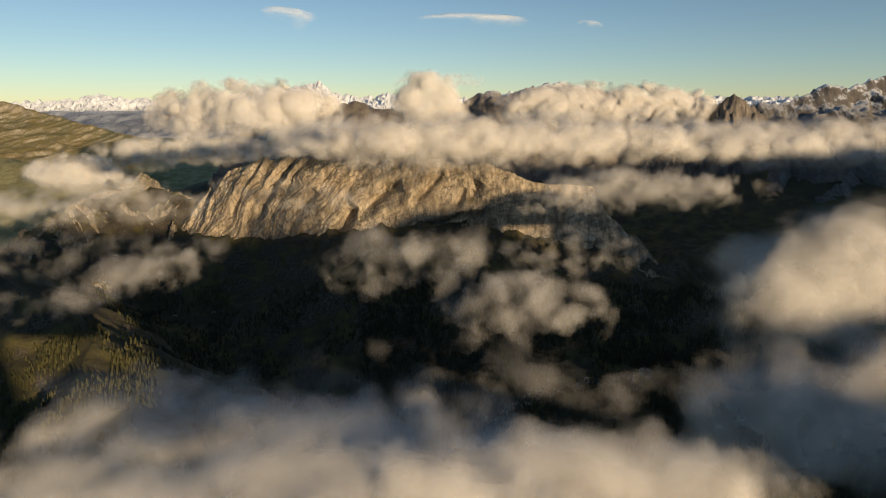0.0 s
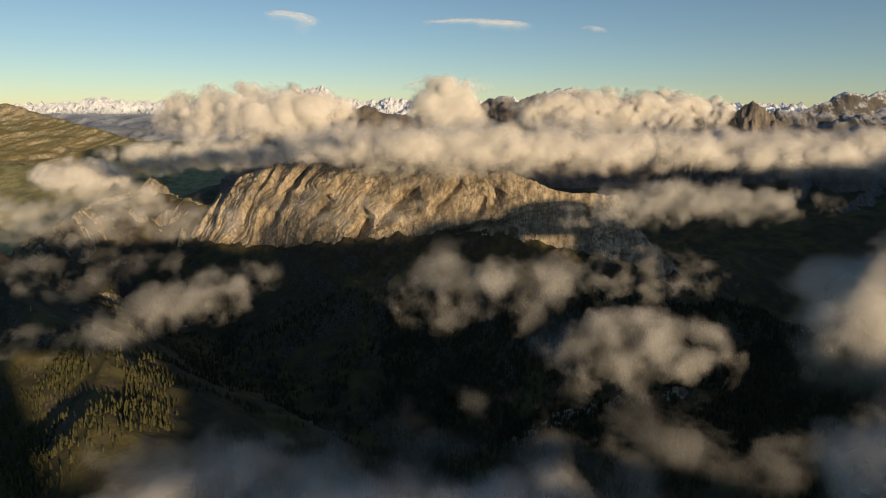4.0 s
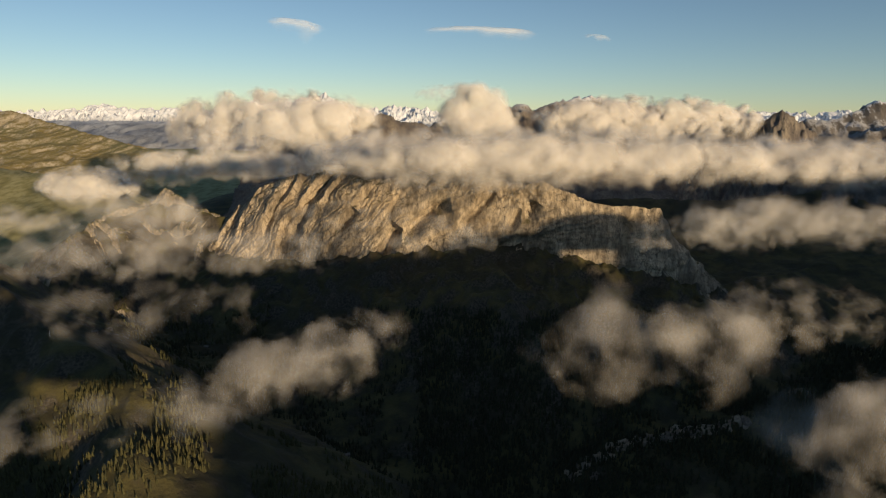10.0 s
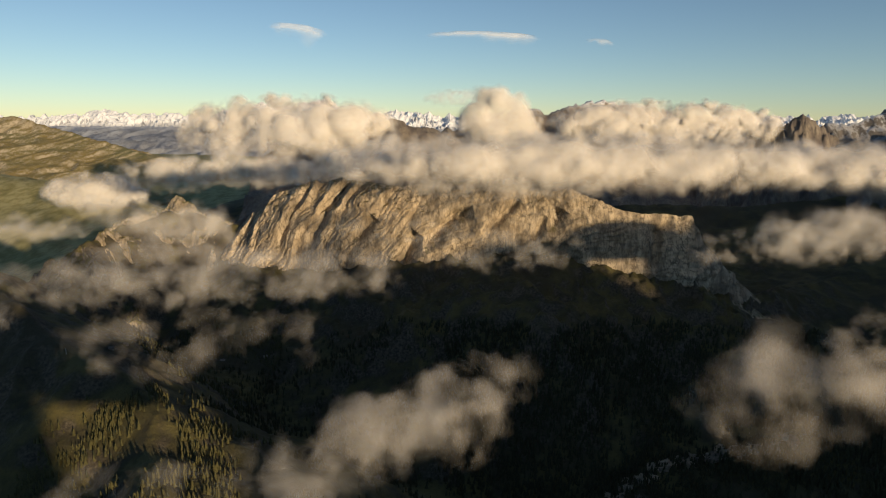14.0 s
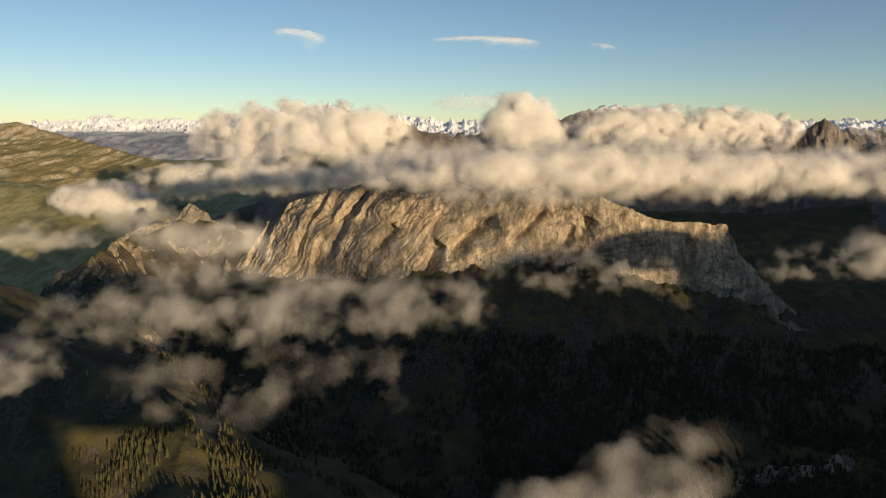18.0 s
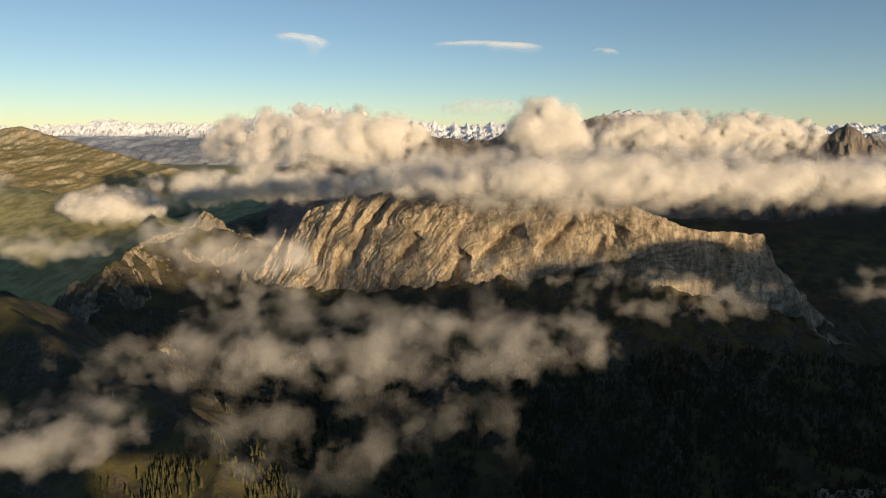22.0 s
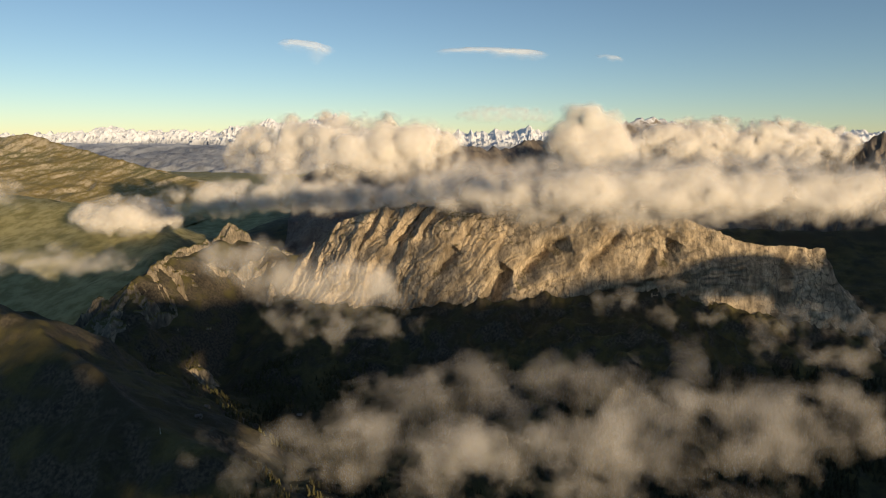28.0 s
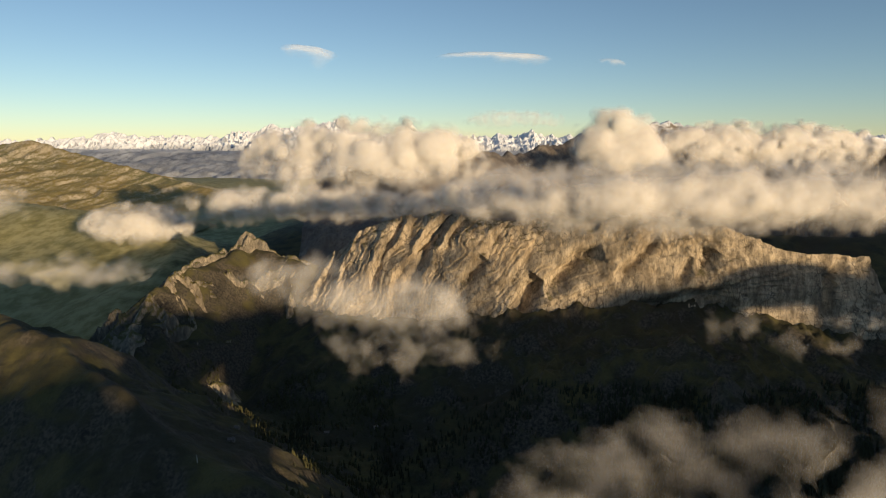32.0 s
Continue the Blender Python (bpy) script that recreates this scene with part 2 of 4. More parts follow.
def along(points, u):
    """Points at the shares u of a line through the given corners."""
    p = np.array(points, float)
    d = np.r_[0, np.cumsum(np.linalg.norm(np.diff(p[:, :2], axis=0), axis=1))]
    return np.stack([np.interp(u * d[-1], d, p[:, k]) for k in range(3)], -1), d[-1]


# ---- the lie of the land ----
NEAR_SPUR = [(-900, 620, 100), (-520, 480, 118), (-367, 428, 122), (-335, 408, 121), (-300, 388, 111), (-274, 368, 107), (-225, 335, 92), (-177, 308, 71), (-110, 270, 30), (-40, 225, -15)]
NEAR_KNOB = [(-200, 318, 74), (-177, 304, 72), (-164, 260, 71), (-160, 215, 50), (-150, 150, 10)]
MASSIF_STEP = [(-320, 640, 66), (-227, 592, 76), (-171, 576, 76), (-115, 561, 84), (-80, 556, 88), (-27, 551, 94), (24, 541, 97), (60, 531, 93), (125, 522, 85), (180, 545, 64), (300, 620, 60), (420, 700, 70)]
BENCH = [(-90, 500, 62), (-10, 498, 86), (26, 484, 69), (90, 470, 62), (210, 470, 55)]
MASSIF_SPUR = [(-8, 555, 92), (-7, 522, 84), (10, 448, 69), (20, 415, 30)]
SHOULDER = [(-253, 640, 103), (-316, 666, 116), (-327, 640, 114), (-344, 600, 108), (-352, 560, 97), (-345, 520, 86), (-330, 470, 60)]
PASTURE = [(-1500, 1300, 140), (-900, 1120, 122), (-640, 1010, 108), (-500, 920, 94), (-440, 820, 78)]
RIGHT_SLOPE = [(900, 520, 210), (520, 470, 120), (300, 420, 62), (190, 395, 40), (106, 377, 22), (34, 364, 8)]
BACK_HILLS = [(-300, 1000, 95), (0, 930, 90), (300, 800, 105), (700, 800, 150)]


def ridge_height(x, y, line, slope):
    best = np.full(np.shape(x), -1e4)
    for (ax, ay, az), (bx, by, bz) in zip(line, line[1:]):
        dx, dy = bx - ax, by - ay
        u = np.clip(((x - ax) * dx + (y - ay) * dy) / (dx * dx + dy * dy), 0, 1)
        d = np.hypot(x - ax - u * dx, y - ay - u * dy)
        best = np.maximum(best, az + u * (bz - az) - slope * (np.sqrt(d * d + 9) - 3))
    return best


def land(x, y):
    """Height of the ground."""
    wx, wy = x + 9 * fbm(x / 70, y / 70, octaves=3, seed=3), y + 9 * fbm(x / 70, y / 70, octaves=3, seed=7)
    west = 1 - np.clip((-x - 400) / 120, 0, 1) * np.clip((1400 - y) / 300, 0, 1)
    h = -18 + 10 * fbm(x / 300, y / 300, octaves=3, seed=1) + 40 * np.clip((y - 620) / 300, 0, 1) * (0.2 + 0.8 * west) + 44 * np.clip((-x - 80) / 150, 0, 1) * np.clip((y - 380) / 90, 0, 1) * (0.5 + 0.5 * west)
    for line, slope, k in ((NEAR_SPUR, 0.8, 10), (NEAR_KNOB, 0.6, 14), (MASSIF_STEP, 0.6, 10), (BENCH, 0.7, 10), (MASSIF_SPUR, 1.1, 8), (SHOULDER, 1.05, 10),
                           (PASTURE, 0.36, 14), (RIGHT_SLOPE, 0.42, 18), (BACK_HILLS, 0.3, 20)):
        h = smax(h, ridge_height(wx, wy, line, slope), k)
    pond = np.clip(2.0 - np.hypot((x + 263) / 11, (y - 299) / 7), 0, 1)
    h = h + (66.0 - h) * pond * pond * (3 - 2 * pond)
    near = (1 - pond) * np.clip(1.3 - np.hypot(x + 100, y - 450) / 900, 0.25, 1)
    steep = np.clip((h + 20) / 80, 0.25, 1)
    rough = np.clip(np.interp(x, (-420, -300, -150, 0), (0.3, 0.35, 0.8, 1.0)) * np.clip((y - 380) / 60, 0.35, 1), 0, 1)
    gully = 1 + 0.9 * np.clip((y - 400) / 60, 0, 1) * np.clip((600 - y) / 60, 0, 1)
    return h + near * steep * gully * (7 * (ridged(wx / 45, wy / 45, octaves=5, seed=21) - 0.55) + rough * (4.5 * (ridged(wx / 17, wy / 26, octaves=5, seed=23, gain=0.6) - 0.6)) + 0.9 * fbm(x / 9, y / 9, octaves=3, seed=31))


def spread(lo, hi, step, far_lo, far_hi, growth=1.12):
    mid = list(np.arange(lo, hi + step, step))
    s = step
    while mid[-1] < far_hi:
        s *= growth
        mid.append(mid[-1] + s)
    s = step
    while mid[0] > far_lo:
        s *= growth
        mid.insert(0, mid[0] - s)
    return np.array(mid)


gx, gy = np.meshgrid(spread(-420, 230, 1.7, -6000, 6000, 1.07), spread(230, 680, 1.7, -2500, 6500, 1.07))
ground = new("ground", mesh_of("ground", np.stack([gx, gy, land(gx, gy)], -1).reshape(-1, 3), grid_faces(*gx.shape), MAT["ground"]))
tagged(ground, "shaded alpine valley with grass slopes, scree and rock steps", "ground", kind="structure")


def mountain(name, label, crest, front, back, mat, nu, nv, rough, size, seed, foot=0.0, jag=(0.0, 1.0), smooth=True, kind="structure", category="mountain"):
    """A ridge under a crest line: slopes of the given widths before and behind, broken by gullies."""
    u, v = np.meshgrid(np.linspace(0, 1, nu), np.linspace(-1, 1, nv))
    c, length = along(crest, u.ravel())
    c = c.reshape(*u.shape, 3)
    c[..., 2] += jag[0] * (1.6 * ridged(c[..., 0] / jag[1], c[..., 1] / jag[1], octaves=5, seed=seed + 70, gain=0.6) - 1.1)
    t = np.gradient(c[nv // 2, :, :2], axis=0)
    t /= np.linalg.norm(t, axis=1)[:, None]
    across = np.stack([-t[:, 1], t[:, 0]], -1)
    across = np.array([np.convolve(np.pad(across[:, k], 12, mode="edge"), np.ones(25) / 25, "valid") for k in (0, 1)]).T
    d = np.where(v < 0, v * front, v * back)
    x, y = c[..., 0] + across[None, :, 0] * d, c[..., 1] + across[None, :, 1] * d
    fall = np.abs(v) ** 0.85
    z = c[..., 2] * (1 - fall) + foot * fall
    tall = np.clip(c[..., 2] - foot, 1, None)
    env = (0.25 + np.minimum(fall * 3, 1)) * (1 - fall ** 4)
    wob = 0.6 * fbm(x / size, y / size, octaves=3, seed=seed + 9)
    z = z + rough * tall * env * (ridged(x / size + wob, y / size + wob, octaves=6, seed=seed) - 0.6)
    z = z + 0.02 * tall * fbm(x / size * 7, y / size * 7, octaves=4, seed=seed + 40) * (1 - fall ** 6)
    ob = new(name, mesh_of(name, np.stack([x, y, z], -1).reshape(-1, 3), grid_faces(nv, nu), mat, smooth))
    return tagged(ob, label, category, kind=kind)


mountain("left_mountain", "broad sunlit mountain of tan rock bands and thin grass", [(-2300, 1900, 190), (-1700, 1790, 170), (-1290, 1740, 196), (-1192, 1740, 212), (-1100, 1715, 188), (-937, 1650, 155), (-783, 1600, 122), (-640, 1540, 92), (-520, 1500, 60)],
         620, 500, MAT["left"], 520, 180, 0.17, 260, 5, foot=20, jag=(8, 90))
mountain("right_mountain", "steep grey rock mountain with old snow patches", [(395, 905, 165), (442, 902, 199), (485, 900, 207), (530, 900, 226), (561, 900, 224), (612, 905, 238), (760, 930, 285), (1000, 960, 330), (1500, 1000, 380)],
         300, 300, MAT["right"], 360, 140, 0.24, 90, 15, foot=40, jag=(4, 45))
mountain("small_peak", "pointed sunlit rock peak with a little snow", [(300, 935, 150), (352, 900, 185), (393, 872, 211), (408, 870, 206), (428, 872, 196), (470, 880, 160)],
         110, 120, MAT["peaks"], 200, 110, 0.34, 40, 25, foot=60, jag=(4, 30))
mountain("back_peaks", "dark craggy peaks standing above the cloud bank", [(-330, 980, 150), (-190, 1000, 195), (-144, 1000, 205), (-60, 1040, 190), (35, 1100, 206), (82, 1100, 229), (111, 1100, 218), (145, 1100, 229), (206, 1140, 241), (320, 1160, 222), (460, 1150, 205), (620, 1150, 190)],
         330, 320, MAT["peaks"], 320, 120, 0.17, 90, 35, foot=50, jag=(8, 45))
mountain("hazy_foothills", "distant forested foothills, painted grey-blue for haze", [(-3600, 4100, 150), (-2600, 3900, 150), (-1900, 3800, 165), (-1200, 3700, 150), (-500, 3800, 160), (300, 3900, 150), (1500, 3900, 160), (3000, 3800, 170)],
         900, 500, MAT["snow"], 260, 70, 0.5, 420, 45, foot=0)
mountain("hazy_valley_ridge", "low ridges in the distant valley, painted blue-grey for haze", [(-2600, 3000, 150), (-1900, 2900, 128), (-1300, 2800, 112), (-800, 2700, 104), (-300, 2700, 100), (400, 2800, 110)],
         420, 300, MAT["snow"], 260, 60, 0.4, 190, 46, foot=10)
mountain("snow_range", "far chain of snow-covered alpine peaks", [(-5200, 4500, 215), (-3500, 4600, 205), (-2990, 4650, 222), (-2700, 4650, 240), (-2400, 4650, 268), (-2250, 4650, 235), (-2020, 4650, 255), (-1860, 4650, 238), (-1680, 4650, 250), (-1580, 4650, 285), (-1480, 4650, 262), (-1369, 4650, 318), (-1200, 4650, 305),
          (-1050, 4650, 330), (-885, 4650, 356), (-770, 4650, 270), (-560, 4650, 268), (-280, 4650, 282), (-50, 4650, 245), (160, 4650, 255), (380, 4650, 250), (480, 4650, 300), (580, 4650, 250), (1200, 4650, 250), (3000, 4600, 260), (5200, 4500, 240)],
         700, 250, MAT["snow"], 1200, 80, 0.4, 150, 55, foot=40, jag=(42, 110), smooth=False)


# a mountain added behind the camera, out of view; its notched crest shapes the valley's shade
side = Vector((-sh.y, sh.x, 0))
SHADE = [(-1500, 300), (-300, 262), (-60, 265), (-44, 265), (-34, 266), (-26, 271), (-16, 262), (-8, 190), (26, 187), (50, 187), (58, 190), (66, 236), (72, 256), (96, 257), (114, 255), (140, 252), (160, 244), (270, 246), (300, 262), (343, 262), (360, 216), (367, 216), (384, 264), (404, 266), (424, 290), (560, 290), (760, 288), (880, 294), (1000, 305), (1500, 330)]
mountain("shading_mountain", "long unseen ridge added to shade the valley", [(sh.x * 700 + side.x * c, sh.y * 700 + side.y * c, h) for c, h in reversed(SHADE)],
         500, 500, MAT["back"], 400, 40, 0.0, 160, 65, foot=-20)



# ---- the rock massif in the middle ----
CREST = [(-285, 662, 72), (-250, 652, 104), (-216, 640, 134), (-187, 632, 145), (-155, 622, 150), (-112, 605, 147), (-60, 590, 151), (-22, 575, 154), (12, 560, 149), (37, 545, 148), (58, 541, 143), (78, 538, 133.5), (101, 536, 133), (127, 534, 132), (134, 535, 122), (140, 536, 108), (160, 542, 92), (188, 552, 66)]
FOOT = [(-300, 620, 60), (-262, 606, 66), (-227, 590, 70), (-171, 575, 68), (-115, 560, 76), (-88, 556, 80), (-27, 550, 86), (24, 540, 90), (60, 530, 86), (125, 520, 78), (150, 524, 70), (195, 536, 56)]


# clefts in its face, by x and z: line, width, depth; the fifth is cut along a shadow's edge
CLEFTS = [([(-98, 78), (-90, 96), (-80, 110)], 7.0, 18.0), ([(-74, 102), (-64, 113), (-54, 124), (-38, 129)], 5.0, 14.0), ([(-136, 106), (-122, 122)], 4.0, 10.0), ([(23, 122), (31, 134)], 4.0, 9.0),
          ([(-24, 88), (-2, 95), (17, 103), (40, 108)], 5.0, 10.0), ([(-176, 96), (-160, 128), (-142, 149)], 3.5, 9.0), ([(-206, 96), (-190, 128), (-178, 146)], 3.5, 9.0), ([(96, 96), (100, 118), (112, 131)], 3.0, 5.0),
          ([(-30, 112), (-14, 126), (0, 140)], 3.5, 8.0), ([(10, 112), (20, 128)], 3.0, 7.0)]


def massif():
    nu, nv, nb = 680, 170, 40
    u = np.linspace(0, 1, nu)
    c, _ = along(CREST, u)
    f, _ = along(FOOT, u)
    c[:, 2] += 3.0 * fbm(c[:, 0] / 22, 0.3, octaves=4, seed=79)
    v = np.linspace(-0.3, 1, nv)[:, None]
    up = np.clip(v, 0, 1)
    x = f[:, 0] + (c[:, 0] - f[:, 0]) * v
    y = f[:, 1] + (c[:, 1] - f[:, 1]) * (0.3 * up + 0.7 * up ** 2.6) + np.minimum(v, 0) * 40
    z = f[:, 2] + (c[:, 2] - f[:, 2]) * (0.4 * v + 0.6 * np.where(v > 0, up, v))
    back = np.linspace(0, 1, nb + 1)[1:, None]
    x = np.vstack([x, c[:, 0] + 25 * back])
    y = np.vstack([y, c[:, 1] + 130 * back])
    z = np.vstack([z, c[:, 2] - (c[:, 2] - 60) * back ** 1.1])
    # tilted beds that climb to the right: broken slabs at one end, a smoother wall, then a blunt craggy dome
    w = 10 * fbm(x / 60, z / 60, 0.4, octaves=3, seed=81)
    a = np.radians(np.interp(x, (-220, -140, -40, 130), (58, 54, 38, 18)))
    q, p = (x + w) * np.sin(a) - z * np.cos(a), (x + w) * np.cos(a) + z * np.sin(a)
    slabby = np.clip(np.interp(x, (-230, -120, -60, 150), (1.0, 0.9, 0.25, 0.12)) + 0.5 * fbm(x / 40, z / 40, 0.2, octaves=2, seed=86), 0, 1.3)
    broken = np.clip(0.5 + 1.1 * fbm(x / 34, z / 26, 0.6, octaves=3, seed=88), 0, 1)
    broad = fbm(q / 48, p / 90, 0.3, octaves=3, seed=83)
    saw = (q / 19 + 0.55 * fbm(q / 34, p / 60, 0.7, octaves=4, seed=85)) % 1.0
    plate = np.where(saw < 0.8, saw / 0.8, (1 - saw) / 0.2) - 0.4
    small = (q / 5.2 + 1.2 * fbm(q / 11, p / 16, 0.7, octaves=3, seed=82)) % 1.0 - 0.5
    rib = ridged(q / 9, p / 30, y / 40, octaves=4, seed=84)
    crag = fbm(x / 11, z / 8, y / 11, octaves=5, seed=87)
    cut = np.zeros_like(x)
    for line, wide, deep in CLEFTS:
        for part_no, ((ax, az), (bx, bz)) in enumerate(zip(line, line[1:])):
            dx, dz = bx - ax, bz - az
            s = np.clip(((x + 0.4 * w - ax) * dx + (z - az) * dz) / (dx * dx + dz * dz), 0, 1)
            way = (part_no + s) / (len(line) - 1)
            cut = np.maximum(cut, deep * np.sqrt(np.clip(4 * (way + 0.1) * (1 - way), 0, 1)) * np.exp(-(np.hypot(x + 0.4 * w - ax - s * dx, z - az - s * dz) / wide) ** 2))
    ones = np.ones_like(u)
    k = np.vstack([np.clip(v * 4 + 0.7, 0.2, 1) * ones, np.ones((nb, 1)) * ones])
    y = y - k * (7 * broad + 5.0 * plate * slabby + 1.6 * small * (0.3 + slabby) + 2.6 * (rib - 0.6) * broken + 1.5 * crag * (0.4 + broken) - cut)
    z = z + k * (1.2 * crag + 3.0 * plate * slabby) * np.vstack([np.clip(v * 1.4 - 0.4, 0, 1) * ones, (1 - back ** 2) * ones])
    ob = new("rock_massif", mesh_of("rock_massif", np.stack([x, y, z], -1).reshape(-1, 3), grid_faces(nv + nb, nu), MAT["massif"]))
    tagged(ob, "pale limestone massif with tilted slabs, lit golden by low sun", "mountain", kind="structure")


massif()
mountain("rocky_shoulder", "rugged limestone shoulder with grassy top and dark gullied cliffs", [(-200, 622, 70), (-253, 640, 105), (-290, 655, 113), (-309, 664, 122), (-316, 662, 130), (-323, 656, 121), (-330, 640, 116), (-344, 600, 111), (-353, 560, 101), (-351, 530, 92), (-334, 475, 72), (-330, 440, 40)],
         75, 70, MAT["shoulder"], 460, 180, 0.62, 58, 71, foot=26, jag=(5, 60))


# ---- clouds ----
def bands(n, scales, seed):
    """Smooth random blocks that tile, one for each size of lump."""
    rng = np.random.default_rng(seed)
    f = np.fft.fftfreq(n)
    k = np.sqrt(f[:, None, None] ** 2 + f[None, :, None] ** 2 + np.fft.rfftfreq(n)[None, None, :] ** 2)
    made = []
    for s in scales:
        w = np.fft.rfftn(rng.normal(size=(n, n, n)).astype(np.float32)) * np.exp(-((k * s - 1) ** 2) * 5)
        b = np.fft.irfftn(w, s=(n, n, n)).astype(np.float32)
        made.append(b / b.std())
    return made


NV = 96
parts_of = bands(NV, (48, 26, 14, 8, 4.5), 5)
BILLOW = sum(a * (np.abs(b) - 0.8) for a, b in zip((0.66, 0.45, 0.26, 0.13, 0.05), parts_of))
RAGGED = sum(a * b for a, b in zip((0.52, 0.33, 0.2, 0.11, 0.06), parts_of))


def sample(block, p, size):
    """The block's value at points, smoothly between its cells."""
    q = p / size * NV
    i = np.floor(q).astype(int)
    f = q - i
    out = 0.0
    for dx in (0, 1):
        for dy in (0, 1):
            for dz in (0, 1):
                w = np.abs(1 - dx - f[:, 0]) * np.abs(1 - dy - f[:, 1]) * np.abs(1 - dz - f[:, 2])
                out = out + w * block[(i[:, 0] + dx) % NV, (i[:, 1] + dy) % NV, (i[:, 2] + dz) % NV]
    return out


def unit_ball(level):
    bm = bmesh.new()
    bmesh.ops.create_icosphere(bm, subdivisions=level, radius=1)
    v = np.array([p.co for p in bm.verts])
    f = np.array([[q.index for q in p.verts] for p in bm.faces])
    bm.free()
    return v, f


CORNERS = [(a, b, c) for a in (0, 1) for b in (0, 1) for c in (0, 1)]
EDGES = [(p, q) for p in CORNERS for q in CORNERS if sum(q) - sum(p) == 1 and sum(abs(a - b) for a, b in zip(p, q)) == 1]


def level_surface(field, level):
    """The surface on which a field on a grid has the given value: corners in cells of the grid, and triangles."""
    inside = field > level
    n = [s - 1 for s in field.shape]

    def corner(a, k):
        return a[k[0]:k[0] + n[0], k[1]:k[1] + n[1], k[2]:k[2] + n[2]]

    total = sum(corner(inside, k).astype(np.int8) for k in CORNERS)
    mixed = (total > 0) & (total < 8)
    i, j, k = np.nonzero(mixed)
    if len(i) == 0:
        return None
    number = np.full(n, -1, np.int32)
    number[i, j, k] = np.arange(len(i))
    at, count = np.zeros((len(i), 3)), np.zeros(len(i))
    for p, q in EDGES:
        a, b = field[i + p[0], j + p[1], k + p[2]], field[i + q[0], j + q[1], k + q[2]]
        cut = (a > level) != (b > level)
        t = np.where(cut, (level - a) / np.where(cut, b - a, 1), 0)
        at += np.where(cut[:, None], np.array(p) + t[:, None] * (np.array(q) - np.array(p)), 0)
        count += cut
    v = at / count[:, None] + np.stack([i, j, k], -1)
    faces = []
    for axis in range(3):
        b, c = [(1, 2), (2, 0), (0, 1)][axis]
        lo, hi = [slice(None)] * 3, [slice(None)] * 3
        lo[axis], hi[axis] = slice(0, -1), slice(1, None)
        first, second = inside[tuple(lo)], inside[tuple(hi)]
        e = np.stack(np.nonzero(first != second), -1)
        e = e[(e[:, b] > 0) & (e[:, c] > 0) & (e[:, b] < n[b]) & (e[:, c] < n[c])]
        quad = []
        for db, dc in ((1, 1), (0, 1), (0, 0), (1, 0)):
            g = e.copy()
            g[:, b] -= db
            g[:, c] -= dc
            quad.append(number[g[:, 0], g[:, 1], g[:, 2]])
        quad = np.stack(quad, -1)
        out = first[e[:, 0], e[:, 1], e[:, 2]]
        quad = np.where(out[:, None], quad, quad[:, ::-1])
        faces += [quad[:, (0, 1, 2)], quad[:, (0, 2, 3)]]
    return v, np.vstack(faces)


def soften(a, rounds):
    for _ in range(rounds):
        for axis in range(3):
            a = 0.5 * a + 0.25 * (np.roll(a, 1, axis) + np.roll(a, -1, axis))
    return a


def read_grid(block, q):
    """Values of a grid (its last index may hold several) at places between its cells."""
    top = np.array(block.shape[:3]) - 2
    i = np.clip(np.floor(q).astype(int), 0, top)
    f = np.clip(q - i, 0, 1)
    out = 0.0
    for dx, dy, dz in CORNERS:
        w = np.abs(1 - dx - f[:, 0]) * np.abs(1 - dy - f[:, 1]) * np.abs(1 - dz - f[:, 2])
        b = block[i[:, 0] + dx, i[:, 1] + dy, i[:, 2] + dz]
        out = out + (w[:, None] * b if b.ndim == 2 else w * b)
    return out


def unit(n):
    return n / np.maximum(np.linalg.norm(n, axis=-1), 1e-9)[..., None]


def facing(n, d):
    return np.einsum("ij,ij->i", n, d) / np.linalg.norm(d, axis=1)


def layer(v, f, lean_to, heft, grain, parent, mats):
    """One thin layer of a cloud's veil; where it has no heft it has no faces either."""
    f = f[(heft[f] > 0.012).any(1)]
    if len(f) < 4:
        return
    used = np.unique(f)
    back = np.zeros(len(v), np.int32)
    back[used] = np.arange(len(used))
    me = mesh_of("cloud_veil", v[used], back[f], min(mats, key=lambda m: abs(math.log(m[0] / grain)))[1])
    me.attributes.new("lean", "FLOAT_VECTOR", "POINT").data.foreach_set("vector", lean_to[used].astype(np.float32).ravel())
    me.attributes.new("heft", "FLOAT", "POINT").data.foreach_set("value", heft[used].astype(np.float32))
    tagged(new("cloud_veil", me), kind="stuff").parent = parent


SUNWARD = np.array(to_sun)
# points along the camera's path; veil opacity is fitted to the views from them
CAMERA_POINTS = [np.array(p) for p in ((-5.0, 5.0, 202.0), (-30.0, 28.0, 203.0), (-60.0, 55.0, 203.0), (-105.0, 95.0, 204.0), (-150.0, 132.0, 205.0))]
# layers from the rim inwards as (share of the full density, thickness); core: where the solid body begins (0: none);
# heads: how much rounded heads swell, rags: how ragged it is; cell: fineness in half heights; lobe: sizes of the heads
HEAP = dict(layers=((0.11, 0.13), (0.16, 0.22), (0.22, 0.32), (0.29, 0.42), (0.38, 0.52), (0.5, 0.66)), core=0, heads=0.32, rags=0.08, cell=0.062, lobe=(0.35, 0.75), lump=3.3, fade=(1.05, 1.7), sun=0.0, whole=0.75, knobs=0.65, halo=1.0)
ROLL = dict(layers=((0.06, 0.05), (0.1, 0.08), (0.16, 0.12), (0.23, 0.18), (0.31, 0.25), (0.41, 0.34), (0.53, 0.46), (0.66, 0.55)), core=0, heads=0.22, rags=0.09, cell=0.1, lobe=(0.55, 1.05), lump=4.2, fade=(1.15, 1.6), sun=0.0, whole=1.2, knobs=0.5, halo=1.2)
